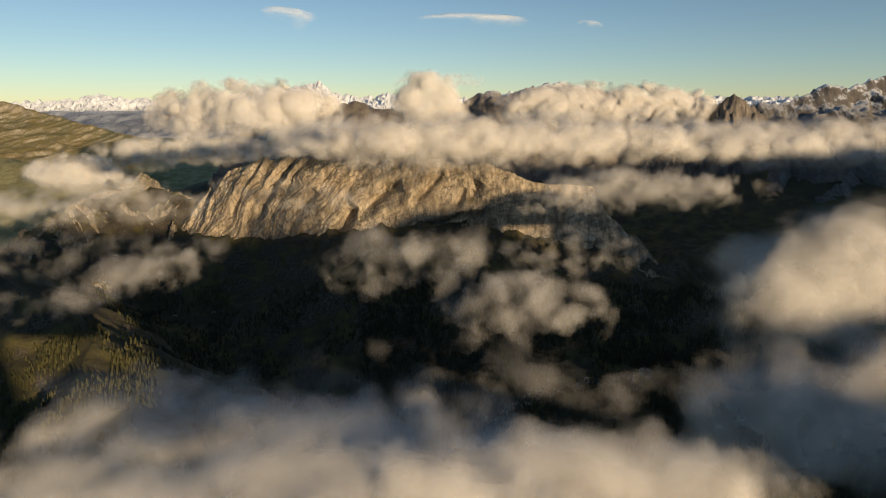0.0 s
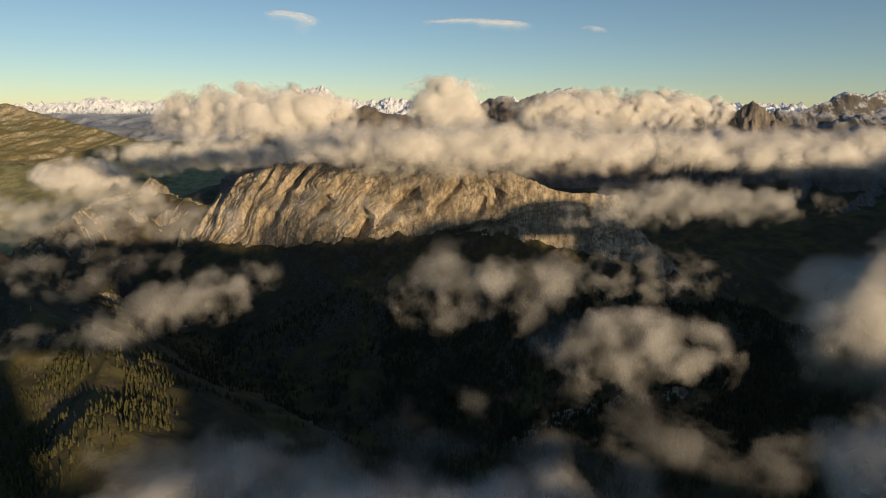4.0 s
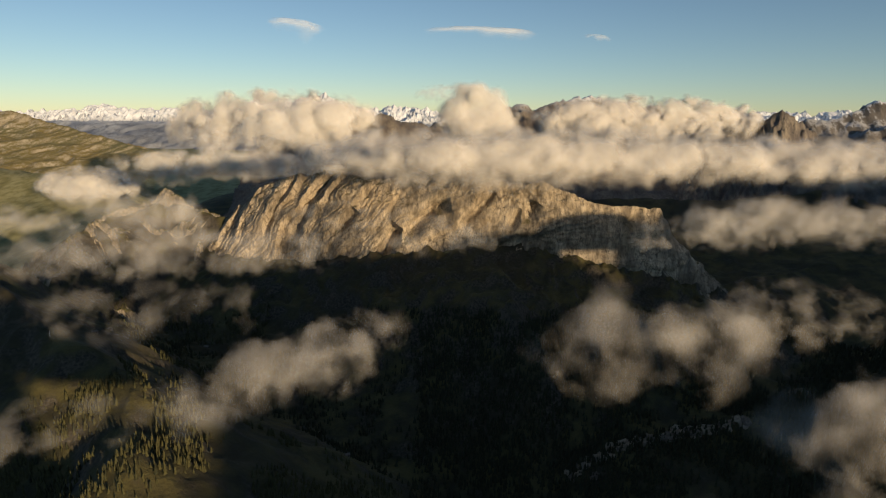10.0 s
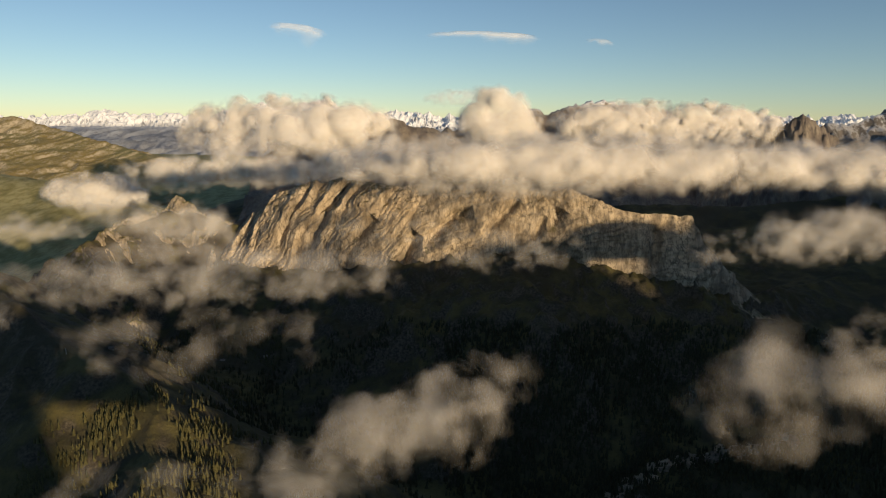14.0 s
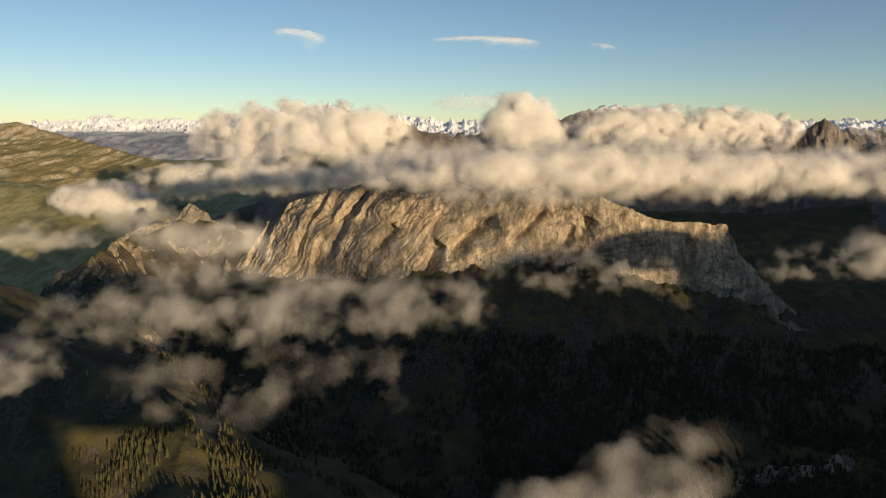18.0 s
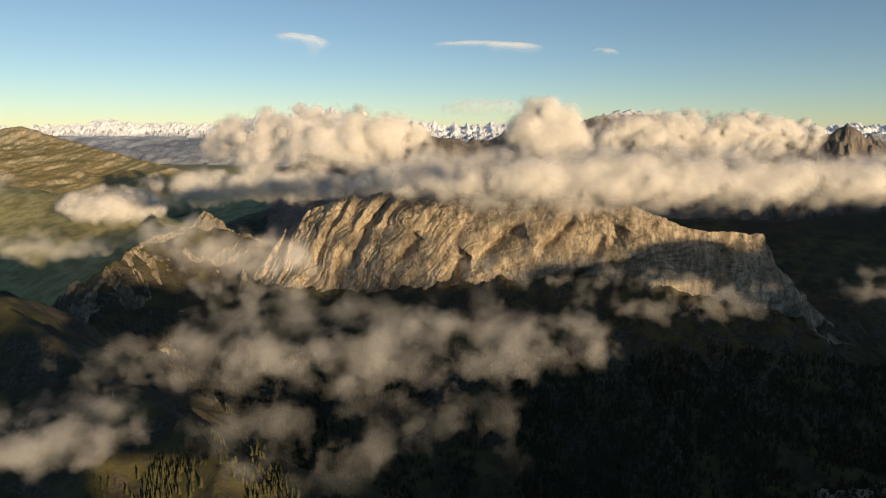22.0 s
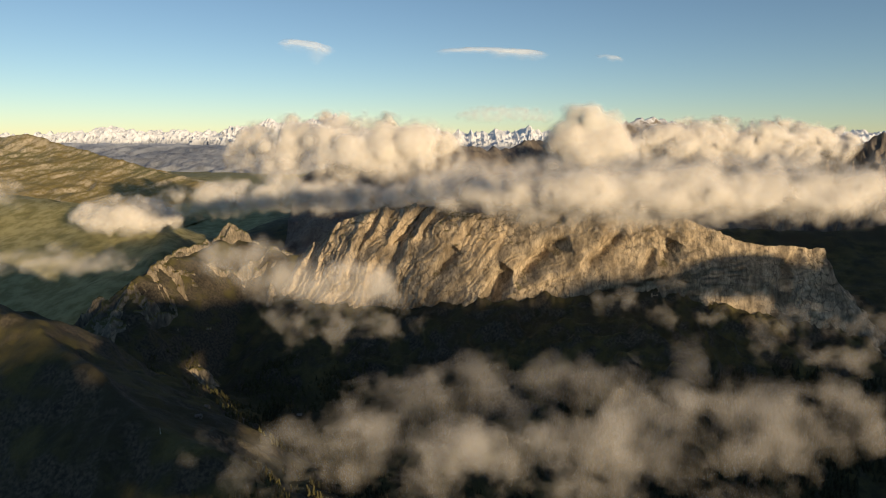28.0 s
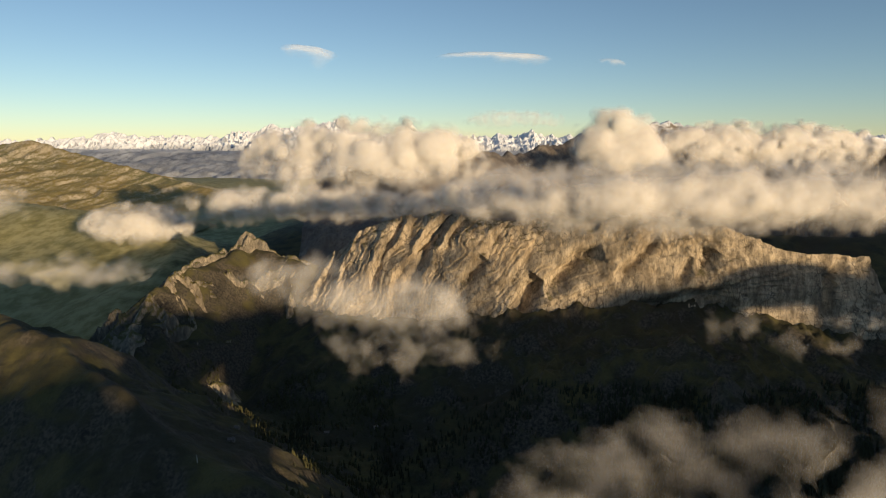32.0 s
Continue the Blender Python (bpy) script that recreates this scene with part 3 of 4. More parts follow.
SOFT = dict(layers=((0.05, 0.025), (0.09, 0.03), (0.14, 0.04), (0.2, 0.055), (0.27, 0.075), (0.35, 0.1), (0.44, 0.13), (0.53, 0.17), (0.62, 0.22), (0.71, 0.28), (0.8, 0.35)), core=0, heads=0.12, rags=0.1, cell=0.115, lobe=(0.5, 0.9), lump=4.0, fade=(1.1, 1.2), sun=0.1, whole=1.4, knobs=0.35, halo=1.3)
TORN = dict(layers=((0.05, 0.025), (0.1, 0.03), (0.15, 0.04), (0.21, 0.05), (0.28, 0.065), (0.36, 0.085), (0.45, 0.11), (0.54, 0.14), (0.63, 0.17), (0.73, 0.2)), core=0, heads=0.09, rags=0.15, cell=0.115, lobe=(0.45, 0.85), lump=4.4, fade=(0.8, 1.7), sun=0.22, whole=1.5, knobs=0.16, halo=1.7)
MIST = dict(layers=((0.06, 0.018), (0.12, 0.022), (0.2, 0.03), (0.29, 0.039), (0.39, 0.048), (0.5, 0.06)), core=0, heads=0.0, rags=0.11, cell=0.145, lobe=(0.5, 0.9), lump=4.2, fade=(1.2, 1.4), sun=0.35, whole=1.3, knobs=0.0, halo=1.6)


def cloud(label, centre, half, turn=0.0, lift=0.0, sort=TORN, thick=1.0, fill=1.0, seed=1, extra=(), lean=0.75, **change):
    """A cloud: a field of droplets that thins out from rounded heads to ragged edges, drawn as nested layers round a dense core.
    half: half length, depth and height. lift: how its line climbs along its length. extra: heads of its own (x, y, z, radius)."""
    s = {**sort, **change}
    rng = np.random.default_rng(seed)
    ca, sa = math.cos(radians(turn)), math.sin(radians(turn))
    mean = half[2] * sum(s["lobe"]) / 2
    count = int(min(130, max(6, fill * 2.4 * half[0] * half[1] / mean ** 2)))
    e = (np.arange(count) + rng.random(count)) / count * 2 - 1
    r = half[2] * rng.uniform(*s["lobe"], count) * (1 - 0.4 * e * e)
    px = e * np.maximum(half[0] - 0.8 * r, 0.2)
    py = rng.uniform(-1, 1, count) * np.maximum(half[1] * np.sqrt(1 - 0.8 * e * e) - 0.7 * r, 0.1)
    pz = (rng.random(count) ** 1.5 * 1.1 - 0.25) * np.maximum(half[2] - r, 0.1 * half[2]) * (1 - 0.4 * e * e) + lift * px
    balls = np.stack([ca * px - sa * py, sa * px + ca * py, pz, r], -1)
    here = np.array(centre, float)
    if len(extra):
        balls = np.vstack([balls, np.array(extra, float) - np.r_[here, 0.0]])
    top = tagged(new("cloud"), label, "cloud", "clouds")
    top.location = centre
    cell = s["cell"] * half[2]
    reach = 1.45
    box = (0.97 + 0.3 * s["halo"]) * np.array((abs(ca) * half[0] + abs(sa) * half[1], abs(sa) * half[0] + abs(ca) * half[1], half[2] + abs(lift) * half[0]))
    lo = np.minimum((balls[:, :3] - reach * balls[:, 3:]).min(0), -box) - 3 * cell
    size = np.ceil((np.maximum((balls[:, :3] + reach * balls[:, 3:]).max(0), box) + 3 * cell - lo) / cell).astype(int)
    axes = [lo[k] + cell * np.arange(size[k]) for k in range(3)]
    gx, gy, gz = np.meshgrid(*axes, indexing="ij", sparse=True)
    across, depth = ca * gx + sa * gy, ca * gy - sa * gx
    above = gz - lift * across
    wide_by = 0.95 + 0.3 * s["halo"]
    far = (np.abs(across) / (wide_by * half[0])) ** 2.6 + (depth / (wide_by * half[1])) ** 2 + (np.where(above < 0, 1.1, 1.0) * above / (wide_by * half[2])) ** 2
    sum_of = (1.5 * s["whole"] * np.clip(1 - far, 0, 1) ** s["halo"]).astype(np.float32)
    for x, y, z, rad in balls:
        w = [slice(*np.searchsorted(axes[k], (c - reach * rad, c + reach * rad))) for k, c in enumerate((x, y, z))]
        dz = axes[2][w[2]] - z
        d2 = ((axes[0][w[0]] - x) ** 2)[:, None, None] + ((axes[1][w[1]] - y) ** 2)[None, :, None] + ((np.where(dz < 0, 1.25 * dz, dz)) ** 2)[None, None, :]
        sum_of[w[0], w[1], w[2]] += s["knobs"] * np.clip(1 - d2 / (reach * rad) ** 2, 0, 1) ** 2
    near = np.flatnonzero(sum_of.ravel() > 0.004)
    where = np.stack(np.unravel_index(near, size), -1) * cell + lo + here
    tile = s["lump"] * half[2]
    full = 1 - np.exp(-sum_of.ravel()[near])
    change_by = s["heads"] * sample(BILLOW, where, tile) + s["rags"] * sample(RAGGED, where + 31.0, tile * 1.4)
    field = np.zeros(sum_of.size, np.float32)
    field[near] = full + change_by * np.clip(full * 3, 0, 1)
    field = field.reshape(size)
    for k in range(3):
        edge = [slice(None)] * 3
        for edge[k] in (0, -1):
            field[tuple(edge)] = 0
    calm_field = soften(field, 2)
    slope = -np.stack(np.gradient(calm_field), -1)
    broad = -np.stack(np.gradient(soften(calm_field, 10)), -1)
    seen = [p for p in CAMERA_POINTS if -(p - here)[1] > max(22.0, 1.25 * abs((p - here)[0]))] or CAMERA_POINTS[:1]
    mats = DENSE if s["heads"] > 0.1 else BILLOWS if s["heads"] > 0.01 else VEILS
    if s["core"]:
        made = level_surface(calm_field, s["core"])
        if made:
            n = unit(unit(read_grid(slope, made[0])) + 0.6 * unit(read_grid(broad, made[0])) + 0.2 * SUNWARD)
            me = mesh_of("cloud_body", made[0] * cell + lo, made[1], MAT["cloud"])
            me.attributes.new("lean", "FLOAT_VECTOR", "POINT").data.foreach_set("vector", n.astype(np.float32).ravel())
            tagged(new("cloud_body", me), kind="stuff").parent = top
    for share, heft in s["layers"]:
        made = level_surface(field, share)
        if not made:
            continue
        q, f = made
        n, wide = unit(read_grid(slope, q)), unit(read_grid(broad, q))
        v = q * cell + lo
        # each layer fades where it turns from the camera's path, and the underside dissolves
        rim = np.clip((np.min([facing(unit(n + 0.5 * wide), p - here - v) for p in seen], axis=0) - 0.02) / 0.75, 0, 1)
        under = np.clip(((v[:, 2] - lift * (ca * v[:, 0] + sa * v[:, 1])) / half[2] + s["fade"][0]) / s["fade"][1], 0, 1)
        # normals bent sunward to brighten it: thin vapour scatters light much alike whichever way it faces
        to = unit(lean * unit(n + 0.5 * wide) + s["sun"] * SUNWARD)
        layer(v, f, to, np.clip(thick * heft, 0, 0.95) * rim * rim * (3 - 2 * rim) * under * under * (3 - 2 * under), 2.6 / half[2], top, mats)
    return top


# near clouds, the layer over the valley
cloud("thick pale cloud top above the valley, lit on top", (3, 48, 165), (26, 11, 8.5), 4, sort=SOFT, seed=11, thick=1.3)
cloud("grey shaded bank of mist above the forest", (-26, 82, 151), (41, 20, 11), -12, sort=SOFT, seed=12, thick=0.9)
cloud("small warm cloud tuft beside the grey bank", (-32, 47, 166), (11, 7, 5), 0, seed=13)
cloud("tall cream cloud heap over the shaded valley", (132, 200, 142), (44, 24, 27), 5, 0.2, sort=SOFT, seed=14, fill=1.4, lobe=(0.45, 0.9))
cloud("grey cloud heap beside the valley", (80, 116, 138), (30, 17, 17), 0, sort=SOFT, seed=15)
cloud("rounded cloud puff with grey shaded underside", (18, 124, 157), (17, 12, 9.5), 8, seed=16, thick=0.8, whole=1.7, rags=0.17, halo=1.5)
cloud("torn cloud puff drifting over the dark forest", (-6, 148, 161), (23, 13, 11), 10, seed=17, thick=0.8)
cloud("long soft cloud roll over the shaded slope", (-69, 137, 160), (17, 10, 7.5), 18, 0.25, seed=18, thick=0.75, rags=0.14)
cloud("thin grey tail of the long cloud roll", (-98, 134, 154), (16, 8, 6), 10, 0.1, sort=MIST, seed=49)
cloud("long torn cloud streak drifting over the valley", (-114, 201, 164), (44, 18, 10), 5, seed=19, thick=0.74, rags=0.2)
cloud("thin veil of mist trailing down the slope", (-112, 192, 152), (30, 11, 11), 0, sort=MIST, seed=20, thick=1.1)
cloud("thin grey mist over the dark forest", (41, 190, 154), (22, 12, 9), 0, sort=MIST, thick=1.3, seed=44)
cloud("thin haze between the clouds above the forest", (10, 104, 145), (56, 18, 11), 4, sort=MIST, thick=1.3, seed=46)
cloud("small cloud tuft beside the grassy ridge", (-150, 167, 164), (13, 8, 5.5), 0, seed=21, thick=0.75)
cloud("broad cream cloud pad beside the massif", (93, 276, 160), (46, 17, 12), 3, seed=22, thick=1.25)
cloud("thin torn wisps before the end of the massif", (-45, 240, 164), (22, 10, 8), 0, sort=MIST, seed=23, thick=1.2)
cloud("thin torn wisps over the shaded bench", (-70, 262, 166), (26, 10, 7), 0, sort=MIST, seed=41)
cloud("torn cloud before the pale rock slabs", (-176, 312, 158), (36, 14, 12), -12, -0.08, fill=1.2, seed=24, thick=1.1, rags=0.17)
cloud("thin haze drifting round the end of the massif", (64, 300, 152), (28, 10, 9), 0, sort=MIST, thick=1.3, seed=54)
cloud("trailing cloud wisp below the torn cloud", (-162, 290, 154), (22, 10, 12), 0, sort=MIST, thick=1.5, seed=25)
# clouds added out of view behind the start, to shade the grey bank and the slopes beyond
SHADING = dict(sort=SOFT, thick=2.0, core=0.2, heads=0.05, rags=0.05, knobs=0.1)
cloud("unseen cloud bank added behind the start to block the sun", (91, -83, 160), (44, 22, 19), 35, seed=50, **SHADING)
cloud("unseen cloud bank added beside the start to block the sun", (369, 112, 175), (26, 18, 13), 35, seed=51, **SHADING)
cloud("unseen high cloud shelf added beside the start to block the sun", (212, 2, 248), (66, 22, 15), 35, sort=SOFT, thick=2.6, seed=53)
# clouds on the pasture
cloud("white cloud heap lying on the green pasture", (-524, 895, 102), (60, 44, 28), 0, sort=ROLL, seed=26)
cloud("low cloud pad on the pasture", (-462, 640, 96), (66, 32, 17), 0, seed=27)
cloud("pale cloud standing over the pasture edge", (-760, 950, 118), (66, 44, 36), 0, seed=28)
cloud("ragged cloud scrap at the foot of the knoll", (-390, 800, 122), (48, 28, 17), 0, seed=42)
# the bank behind the massif
cloud("towering cloud bank with cauliflower tops behind the massif", (-228, 742, 183), (112, 48, 42), -12, sort=HEAP, seed=29, fill=1.5)
cloud("grey shaded cloud skirt below the bank", (-255, 705, 148), (125, 36, 22), -6, thick=1.2, rags=0.12, sort=SOFT, seed=30)
cloud("bright cloud tower above the bank", (-14, 632, 190), (36, 26, 40), 0, sort=HEAP, seed=31, lobe=(0.3, 0.6), whole=0.55, knobs=0.9, heads=0.42, extra=((-12, 625, 214, 15), (2, 628, 208, 16), (-30, 628, 196, 16), (14, 626, 192, 16)))
cloud("long rolling cloud bank lying on the massif crest", (60, 556, 166), (190, 52, 27), 0, sort=ROLL, seed=32, fill=1.3)
cloud("thin veil of cloud trailing over the massif crest", (-5, 540, 152), (80, 18, 15), 0, sort=MIST, seed=45, thick=2.2)
cloud("soft grey haze filling the gap between the cloud banks", (70, 640, 172), (230, 36, 20), 3, sort=TORN, thick=0.9, seed=47)
cloud("long rolling cloud bank over the side valley", (330, 560, 162), (140, 50, 26), 4, sort=ROLL, seed=33, fill=1.3)
cloud("piled cream cloud heads before the dark peaks", (235, 900, 190), (150, 50, 38), 8, sort=HEAP, seed=34, fill=1.5)
cloud("small grey wisp in front of the snow range", (-6, 1400, 246), (80, 26, 20), 0, sort=MIST, thick=3.0, seed=35)


# thin lens clouds high in the sky
def lens_cloud(label, centre, half, droop, seed, dense=1.0):
    """A smooth lens of ice cloud, dense along its upper rim, fading below."""
    v, f = unit_ball(5)
    top = tagged(new("lens_cloud"), label, "cloud", "lens clouds")
    top.location = centre
    x, z = v[:, 0].copy(), v[:, 2].copy()
    w = v * np.array(half)
    w[:, 2] = np.where(z > 0, w[:, 2] * 0.35, w[:, 2]) - droop * x * half[0] - 0.12 * half[2] * x * x
    w[:, 2] += 0.03 * half[2] * fbm(x * 2.5, v[:, 1], octaves=3, seed=seed)
    heft = dense * 0.48 * np.where(v[:, 1] < 0, 1.0, 0.0) * np.where(z > 0, np.clip(1.4 * np.sqrt(1 - z * z), 0, 0.9), 0.55 * np.exp(z * 7) + 0.34 * (1 + z) * np.clip(0.65 + x, 0.1, 1)) * (1 - np.abs(x) ** 3) * np.clip(0.85 + 0.5 * fbm(x * 3, z * 1.5, octaves=3, seed=seed + 5), 0.1, 1)
    layer(w, f, np.tile(SUNWARD, (len(v), 1)), heft, 0.07, top, [(0.07, MAT["ice"])])


lens_cloud("thin pale lens-shaped cloud high in the clear sky", (-1050, 4600, 800), (245, 90, 140), 0.16, 36, 0.78)
lens_cloud("long thin lens-shaped cloud high in the clear sky", (235, 4600, 775), (435, 90, 100), 0.03, 37)
lens_cloud("small faint lens-shaped cloud high in the clear sky", (995, 4600, 738), (125, 60, 90), 0.03, 38, 0.6)



# ---- trees ----
def plain_material(name, low, high, scale, rough=0.9):
    m, nt, b = material(name)
    pos = node(nt, "ShaderNodeNewGeometry").outputs["Position"]
    info = node(nt, "ShaderNodeObjectInfo").outputs["Random"]
    f = maths(nt, "ADD", maths(nt, "MULTIPLY", noise_tex(nt, pos, scale, 4), 0.7), maths(nt, "MULTIPLY", info, 0.3))
    nt.links.new(mix(nt, ramp(nt, f, 0.3, 0.7), low, high), b.inputs["Base Color"])
    b.inputs["Roughness"].default_value = rough
    return m


MAT["needles"] = plain_material("spruce_needles", (0.026, 0.028, 0.01), (0.075, 0.068, 0.02), 0.8)
MAT["bark"] = plain_material("bark", (0.05, 0.04, 0.03), (0.09, 0.07, 0.05), 3.0)


def spruce_crown(rng, tiers=5, sides=7):
    """Drooping whorls of boughs, uneven at the rim, narrowing to a tip. One metre tall."""
    v, f = [], []
    for t in range(tiers):
        z0, z1 = 0.12 + 0.8 * t / tiers, 0.12 + 0.8 * (t + 1.7) / tiers
        r = 0.19 * (1 - t / tiers) ** 0.8 + 0.02
        base = len(v)
        for s in range(sides):
            a = 2 * np.pi * (s + 0.5 * (t % 2)) / sides
            k = r * rng.uniform(0.65, 1.2)
            v.append((k * math.cos(a), k * math.sin(a), z0 + rng.uniform(-0.03, 0.02)))
        v.append((rng.uniform(-0.01, 0.01), rng.uniform(-0.01, 0.01), min(z1, 1.0)))
        f += [(base + s, base + (s + 1) % sides, base + sides) for s in range(sides)]
    return np.array(v), np.array(f)


rng = np.random.default_rng(7)
CROWNS = [spruce_crown(rng) for _ in range(4)]
SPARSE = [spruce_crown(rng, 3, 5) for _ in range(4)]
crown_meshes = [mesh_of("crown", v, f, MAT["needles"], False) for v, f in CROWNS]
ta = np.linspace(0, 2 * np.pi, 7)[:-1]
trunk_mesh = mesh_of("trunk", np.vstack([np.c_[0.018 * np.cos(ta), 0.018 * np.sin(ta), 0 * ta - 0.06], np.c_[0.008 * np.cos(ta), 0.008 * np.sin(ta), 0 * ta + 0.7]]),
                     [(i, (i + 1) % 6, 6 + (i + 1) % 6, 6 + i) for i in range(6)], MAT["bark"])


def wooded(x, y, seed, share):
    """Where trees stand: in clumps, with glades between."""
    return fbm(x / 38, y / 38, octaves=3, seed=seed) + rng.uniform(-0.35, 0.35, np.shape(x)) > share


# single trees on the sunlit knob
kx, ky = rng.uniform(-215, -110, 2200), rng.uniform(225, 335, 2200)
ok = wooded(kx, ky, 51, 0.1) & (np.hypot((kx + 165) / 50, (ky - 285) / 55) < 1)
kx, ky = kx[ok][:300], ky[ok][:300]
kz = land(kx, ky)
for i, (x, y, z) in enumerate(zip(kx, ky, kz)):
    tree = tagged(new("spruce"), "slender dark spruce on the sunlit grassy knob", "tree", "spruces on the knob")
    h = rng.uniform(2.4, 4.8)
    tree.location, tree.scale, tree.rotation_euler = (x, y, z - 0.1), (h * rng.uniform(0.8, 1.1), h * rng.uniform(0.8, 1.1), h), (0, 0, rng.uniform(0, 6.28))
    for part_name, me in (("crown", crown_meshes[i % 4]), ("trunk", trunk_mesh)):
        new(part_name, me).parent = tree


def forest(name, label, x, y, tall, sort=SPARSE):
    z = land(x, y)
    vs, fs, at = [], [], 0
    which = rng.integers(0, len(sort), len(x))
    for k, (bv, bf) in enumerate(sort):
        i = np.flatnonzero(which == k)
        h = rng.uniform(*tall, len(i))
        a = rng.uniform(0, 6.28, len(i))
        w = h * rng.uniform(0.85, 1.25, len(i))
        px = x[i, None] + w[:, None] * (bv[:, 0] * np.cos(a)[:, None] - bv[:, 1] * np.sin(a)[:, None])
        py = y[i, None] + w[:, None] * (bv[:, 0] * np.sin(a)[:, None] + bv[:, 1] * np.cos(a)[:, None])
        pz = z[i, None] - 0.3 + h[:, None] * bv[:, 2]
        vs.append(np.stack([px, py, pz], -1).reshape(-1, 3))
        fs.append((bf[None] + (np.arange(len(i)) * len(bv))[:, None, None]).reshape(-1, 3) + at)
        at += len(i) * len(bv)
    tagged(new(name, mesh_of(name, np.vstack(vs), np.vstack(fs), MAT["needles"], False)), label, "forest", kind="stuff")


def scatter(n, x0, x1, y0, y1, seed, share, top=95.0):
    x, y = rng.uniform(x0, x1, n), rng.uniform(y0, y1, n)
    ok = wooded(x, y, seed, share)
    x, y = x[ok], y[ok]
    ok = land(x, y) < top
    return x[ok], y[ok]


forest("knob_forest", "dark spruce wood on the slopes of the knob", *scatter(9000, -230, -60, 180, 350, 51, 0.12, 80), (2.2, 4.6))
forest("valley_forest", "dense dark spruce forest in the shaded valley", *scatter(26000, -60, 330, 250, 480, 53, -0.32, 66), (2.8, 5.6))
forest("bench_forest", "dark spruce forest below the rock bench", *scatter(6000, -240, 20, 360, 500, 54, 0.12, 62), (2.4, 4.8))
forest("gorge_forest", "loose spruce wood round the valley meadows", *scatter(5000, -330, -180, 400, 540, 55, 0.1, 62), (2.2, 4.2))


# ---- the rocky rib above the forest ----
# pale rock; its light tone also stands in for sun on the rib
MAT["pale_rock"] = plain_material("pale_sunlit_rock", (0.1, 0.08, 0.06), (0.3, 0.245, 0.17), 0.9)
rib_top = tagged(new("rocky_rib"), "pale broken rock rib standing out of the dark forest", "rock")
ball_v, ball_f = unit_ball(2)
for i in range(110):
    u = rng.random()
    (x, y, _), = along([(28, 361, 0), (50, 372, 0), (73, 381, 0), (106, 377, 0), (132, 384, 0)], np.array([u]))[0]
    x, y = x + rng.normal() * 3, y + rng.normal() * 2.2
    r = rng.uniform(1.0, 3.4)
    v = ball_v * np.array((r * rng.uniform(0.9, 1.8), r, r * rng.uniform(0.6, 1.1)))
    v = v * (1 + 0.75 * fbm(1.3 * v[:, 0] / r + i, 1.3 * v[:, 1] / r, 1.3 * v[:, 2] / r, octaves=3, seed=i))[:, None]
    stone = new("boulder", mesh_of("boulder", v, ball_f, MAT["pale_rock"], False))
    stone.location = (x, y, float(land(np.array([x]), np.array([y]))[0]) - 0.1 * r)
    stone.rotation_euler = (0, 0, rng.uniform(0, 6.28))
    stone.parent = rib_top



# ---- small things ----
MAT["plaster"] = plain_material("pale_hut_wall", (0.14, 0.115, 0.085), (0.28, 0.24, 0.19), 2.0)
MAT["shingle"] = plain_material("grey_shingle_roof", (0.1, 0.085, 0.07), (0.22, 0.19, 0.16), 2.5)
MAT["timber"] = plain_material("dark_timber", (0.04, 0.028, 0.02), (0.09, 0.065, 0.045), 3.0)
MAT["white_paint"] = plain_material("white_paint", (0.7, 0.7, 0.68), (0.82, 0.82, 0.8), 5.0, 0.5)


def box(x0, x1, y0, y1, z0, z1):
    v = [(x, y, z) for z in (z0, z1) for y in (y0, y1) for x in (x0, x1)]
    return np.array(v, float), np.array([(0, 2, 3, 1), (4, 5, 7, 6), (0, 1, 5, 4), (2, 6, 7, 3), (0, 4, 6, 2), (1, 3, 7, 5)])


def part(name, v, f, mat, parent, label=""):
    ob = new(name, mesh_of(name, v, f, mat, False))
    ob.parent = parent
    return tagged(ob, label) if label else ob


def gable(w, d, h, peak):
    """Walls under a gable roof: an open prism with a floor."""
    v = np.array([(-w, -d, -1.2), (w, -d, -1.2), (w, d, -1.2), (-w, d, -1.2), (-w, -d, h), (w, -d, h), (w, d, h), (-w, d, h), (-w, 0, h + peak), (w, 0, h + peak)], float)
    f = [(0, 1, 5), (0, 5, 4), (2, 3, 7), (2, 7, 6), (1, 2, 6), (1, 6, 5), (6, 9, 5), (3, 0, 4), (3, 4, 7), (4, 8, 7), (0, 2, 1), (0, 3, 2)]
    return v, np.array(f)


def hut(x, y, turn, w, d, h, label):
    top = tagged(new("hut"), label, "hut", "alpine huts")
    top.location, top.rotation_euler, top.scale = (x, y, float(land(np.array([x]), np.array([y]))[0])), (0, 0, radians(turn)), (0.5, 0.5, 0.5)
    peak = 0.55 * d
    part("wall", *gable(w, d, h, peak), MAT["plaster"], top)
    for s in (-1, 1):
        v, f = box(-w - 0.4, w + 0.4, 0.0, d * 1.25, 0.0, 0.14)
        v[:, 1] *= s
        v[:, 2] += h + peak + 0.02 - np.abs(v[:, 1]) * peak / d
        part("roof_slope", v, f if s > 0 else f[:, ::-1], MAT["shingle"], top)
    part("door", *box(-0.5, 0.45, -d - 0.06, -d + 0.02, -0.2, 1.8), MAT["timber"], top)
    for wx in (-w * 0.65, w * 0.6):
        part("window", *box(wx - 0.4, wx + 0.4, -d - 0.05, -d + 0.02, 0.9, 1.7), MAT["timber"], top)
    part("chimney", *box(w * 0.4, w * 0.4 + 0.5, 0.3, 0.8, h, h + peak + 0.7), MAT["plaster"], top)


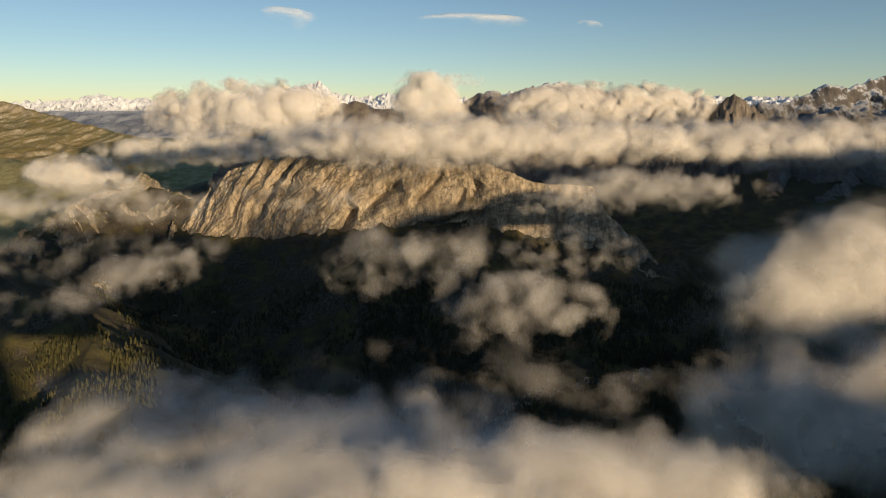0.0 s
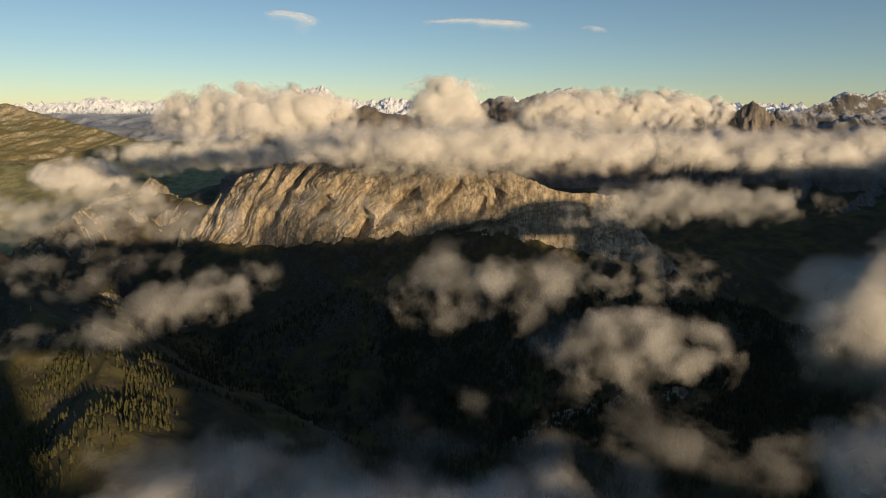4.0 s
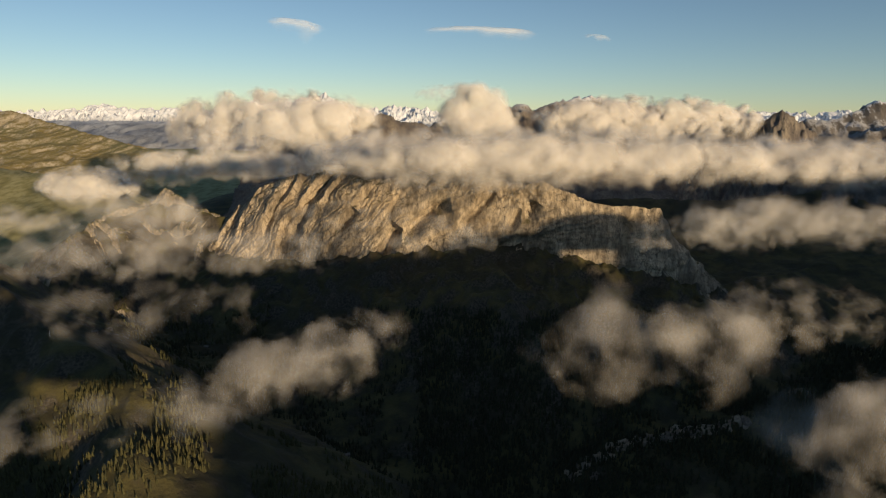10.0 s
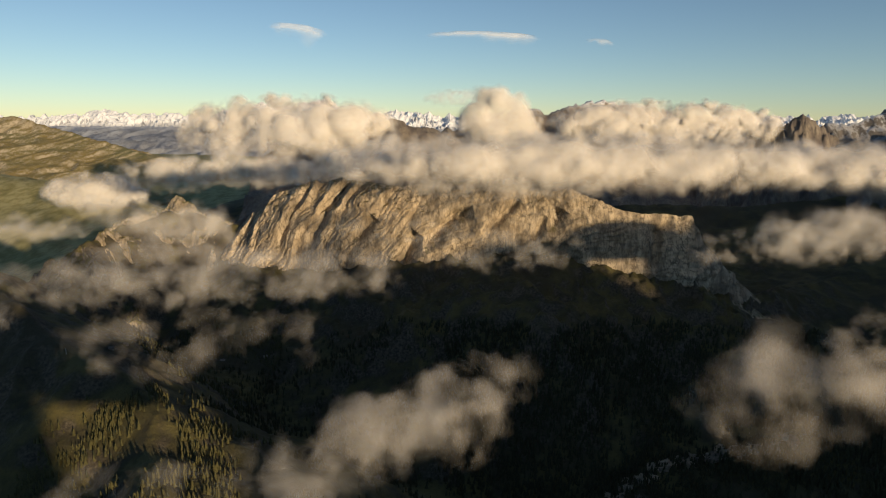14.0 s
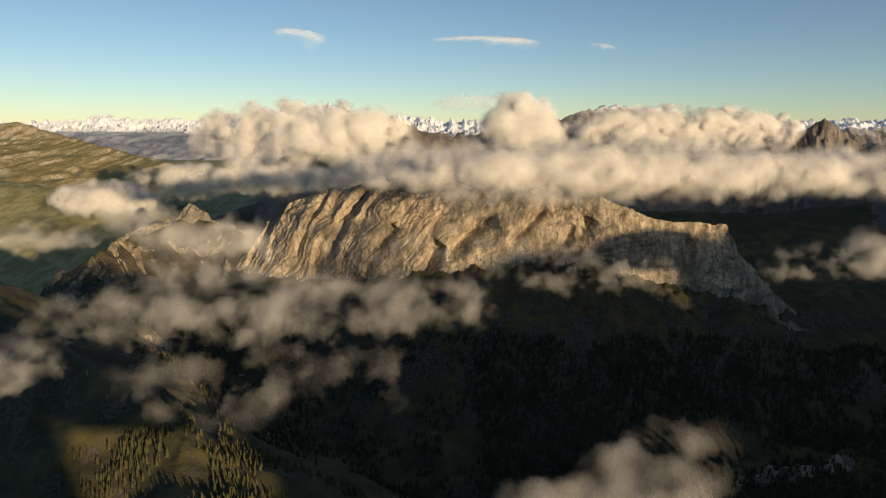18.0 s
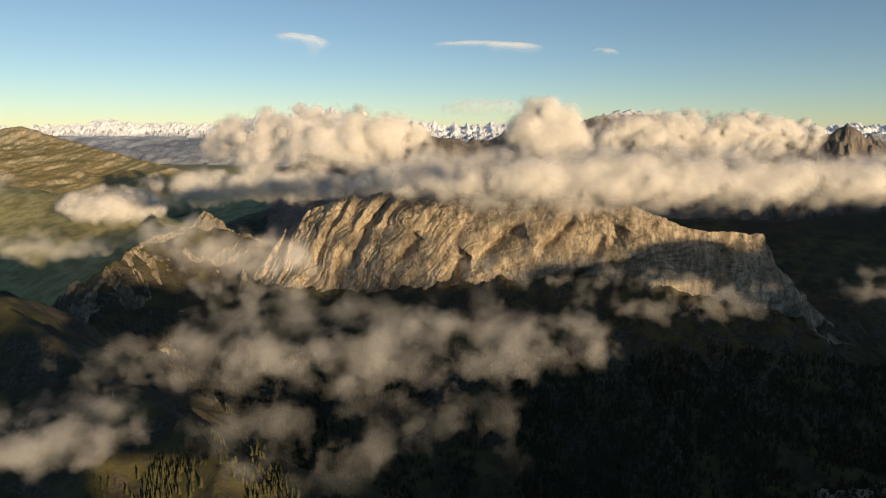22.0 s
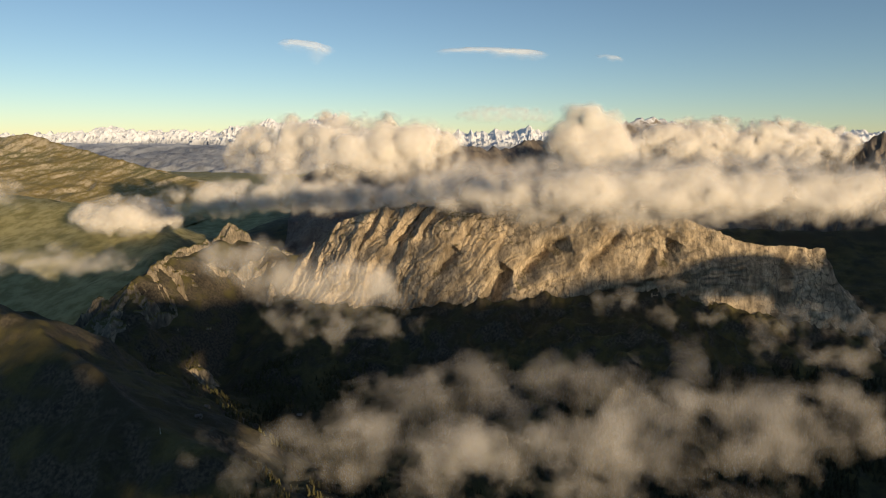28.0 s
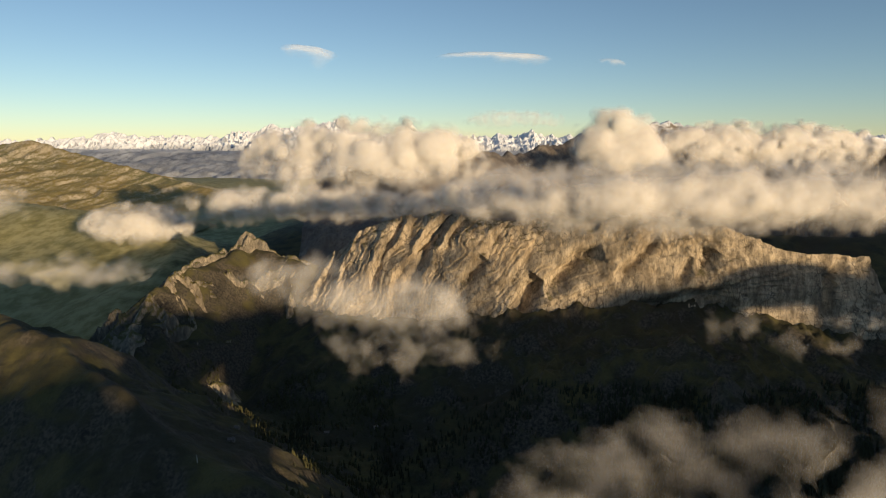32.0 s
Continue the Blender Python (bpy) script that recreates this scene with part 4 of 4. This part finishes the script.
for x, y, turn, w, d, h, label in ((-197, 249, 20, 3.4, 2.4, 2.2, "small pale hut at the edge of the sunlit wood"), (-206, 258, -15, 2.6, 2.0, 2.0, "small pale shed beside the sunlit wood"),
                                   (-95, 360, 40, 2.6, 2.0, 2.0, "small lone hut on the shaded forest slope"), (-240, 383, 10, 2.8, 2.0, 2.0, "pale alpine hut on the shaded slope"),
                                   (-247, 411, -20, 2.4, 1.8, 2.0, "pale alpine hut on the meadow edge"), (-220, 490, 5, 3.0, 2.2, 2.2, "pale alpine hut on the valley meadow"),
                                   (-191, 497, 30, 2.6, 2.0, 2.0, "pale alpine hut near the loose wood")):
    hut(x, y, turn, w, d, h, label)

# a white pole on the ridge slope
pole = tagged(new("pole"), "slim white pole standing on the grassy ridge slope", "pole")
pole.location = (-236, 337, float(land(np.array([-236.0]), np.array([337.0]))[0]))
pa = np.linspace(0, 2 * np.pi, 9)[:-1]
for name, r0, r1, z0, z1 in (("foot", 0.2, 0.16, -0.5, 0.15), ("shaft", 0.08, 0.06, 0.12, 2.6), ("cap", 0.1, 0.03, 2.6, 2.75)):
    v = np.vstack([np.c_[r0 * np.cos(pa), r0 * np.sin(pa), 0 * pa + z0], np.c_[r1 * np.cos(pa), r1 * np.sin(pa), 0 * pa + z1], [(0, 0, z1)]])
    part(name, v, np.array([(i, (i + 1) % 8, 8 + (i + 1) % 8) for i in range(8)] + [(i, 8 + (i + 1) % 8, 8 + i) for i in range(8)] + [(8 + i, 8 + (i + 1) % 8, 16) for i in range(8)]), MAT["white_paint"], pole)

# the pond
wm, wt, wb = material("pond_water")
wb.inputs["Base Color"].default_value = (0.02, 0.025, 0.03, 1)
wb.inputs["Roughness"].default_value = 0.08
bump(wt, wb, noise_tex(wt, node(wt, "ShaderNodeNewGeometry").outputs["Position"], 1.5, 3), 0.05, 0.1)
pa = np.linspace(0, 2 * np.pi, 49)[:-1]
pr = 1 + 0.18 * fbm(2 * np.cos(pa), 2 * np.sin(pa), octaves=3, seed=95)
v = np.vstack([[(-263, 299, 66.12)], np.c_[-263 + 10 * pr * np.cos(pa), 299 + 6.2 * pr * np.sin(pa), 0 * pa + 66.12]])
tagged(new("pond", mesh_of("pond", v, np.array([(0, 1 + i, 1 + (i + 1) % 48) for i in range(48)]), wm)), "small still pond reflecting the sky in the dark slope", "water", kind="structure")
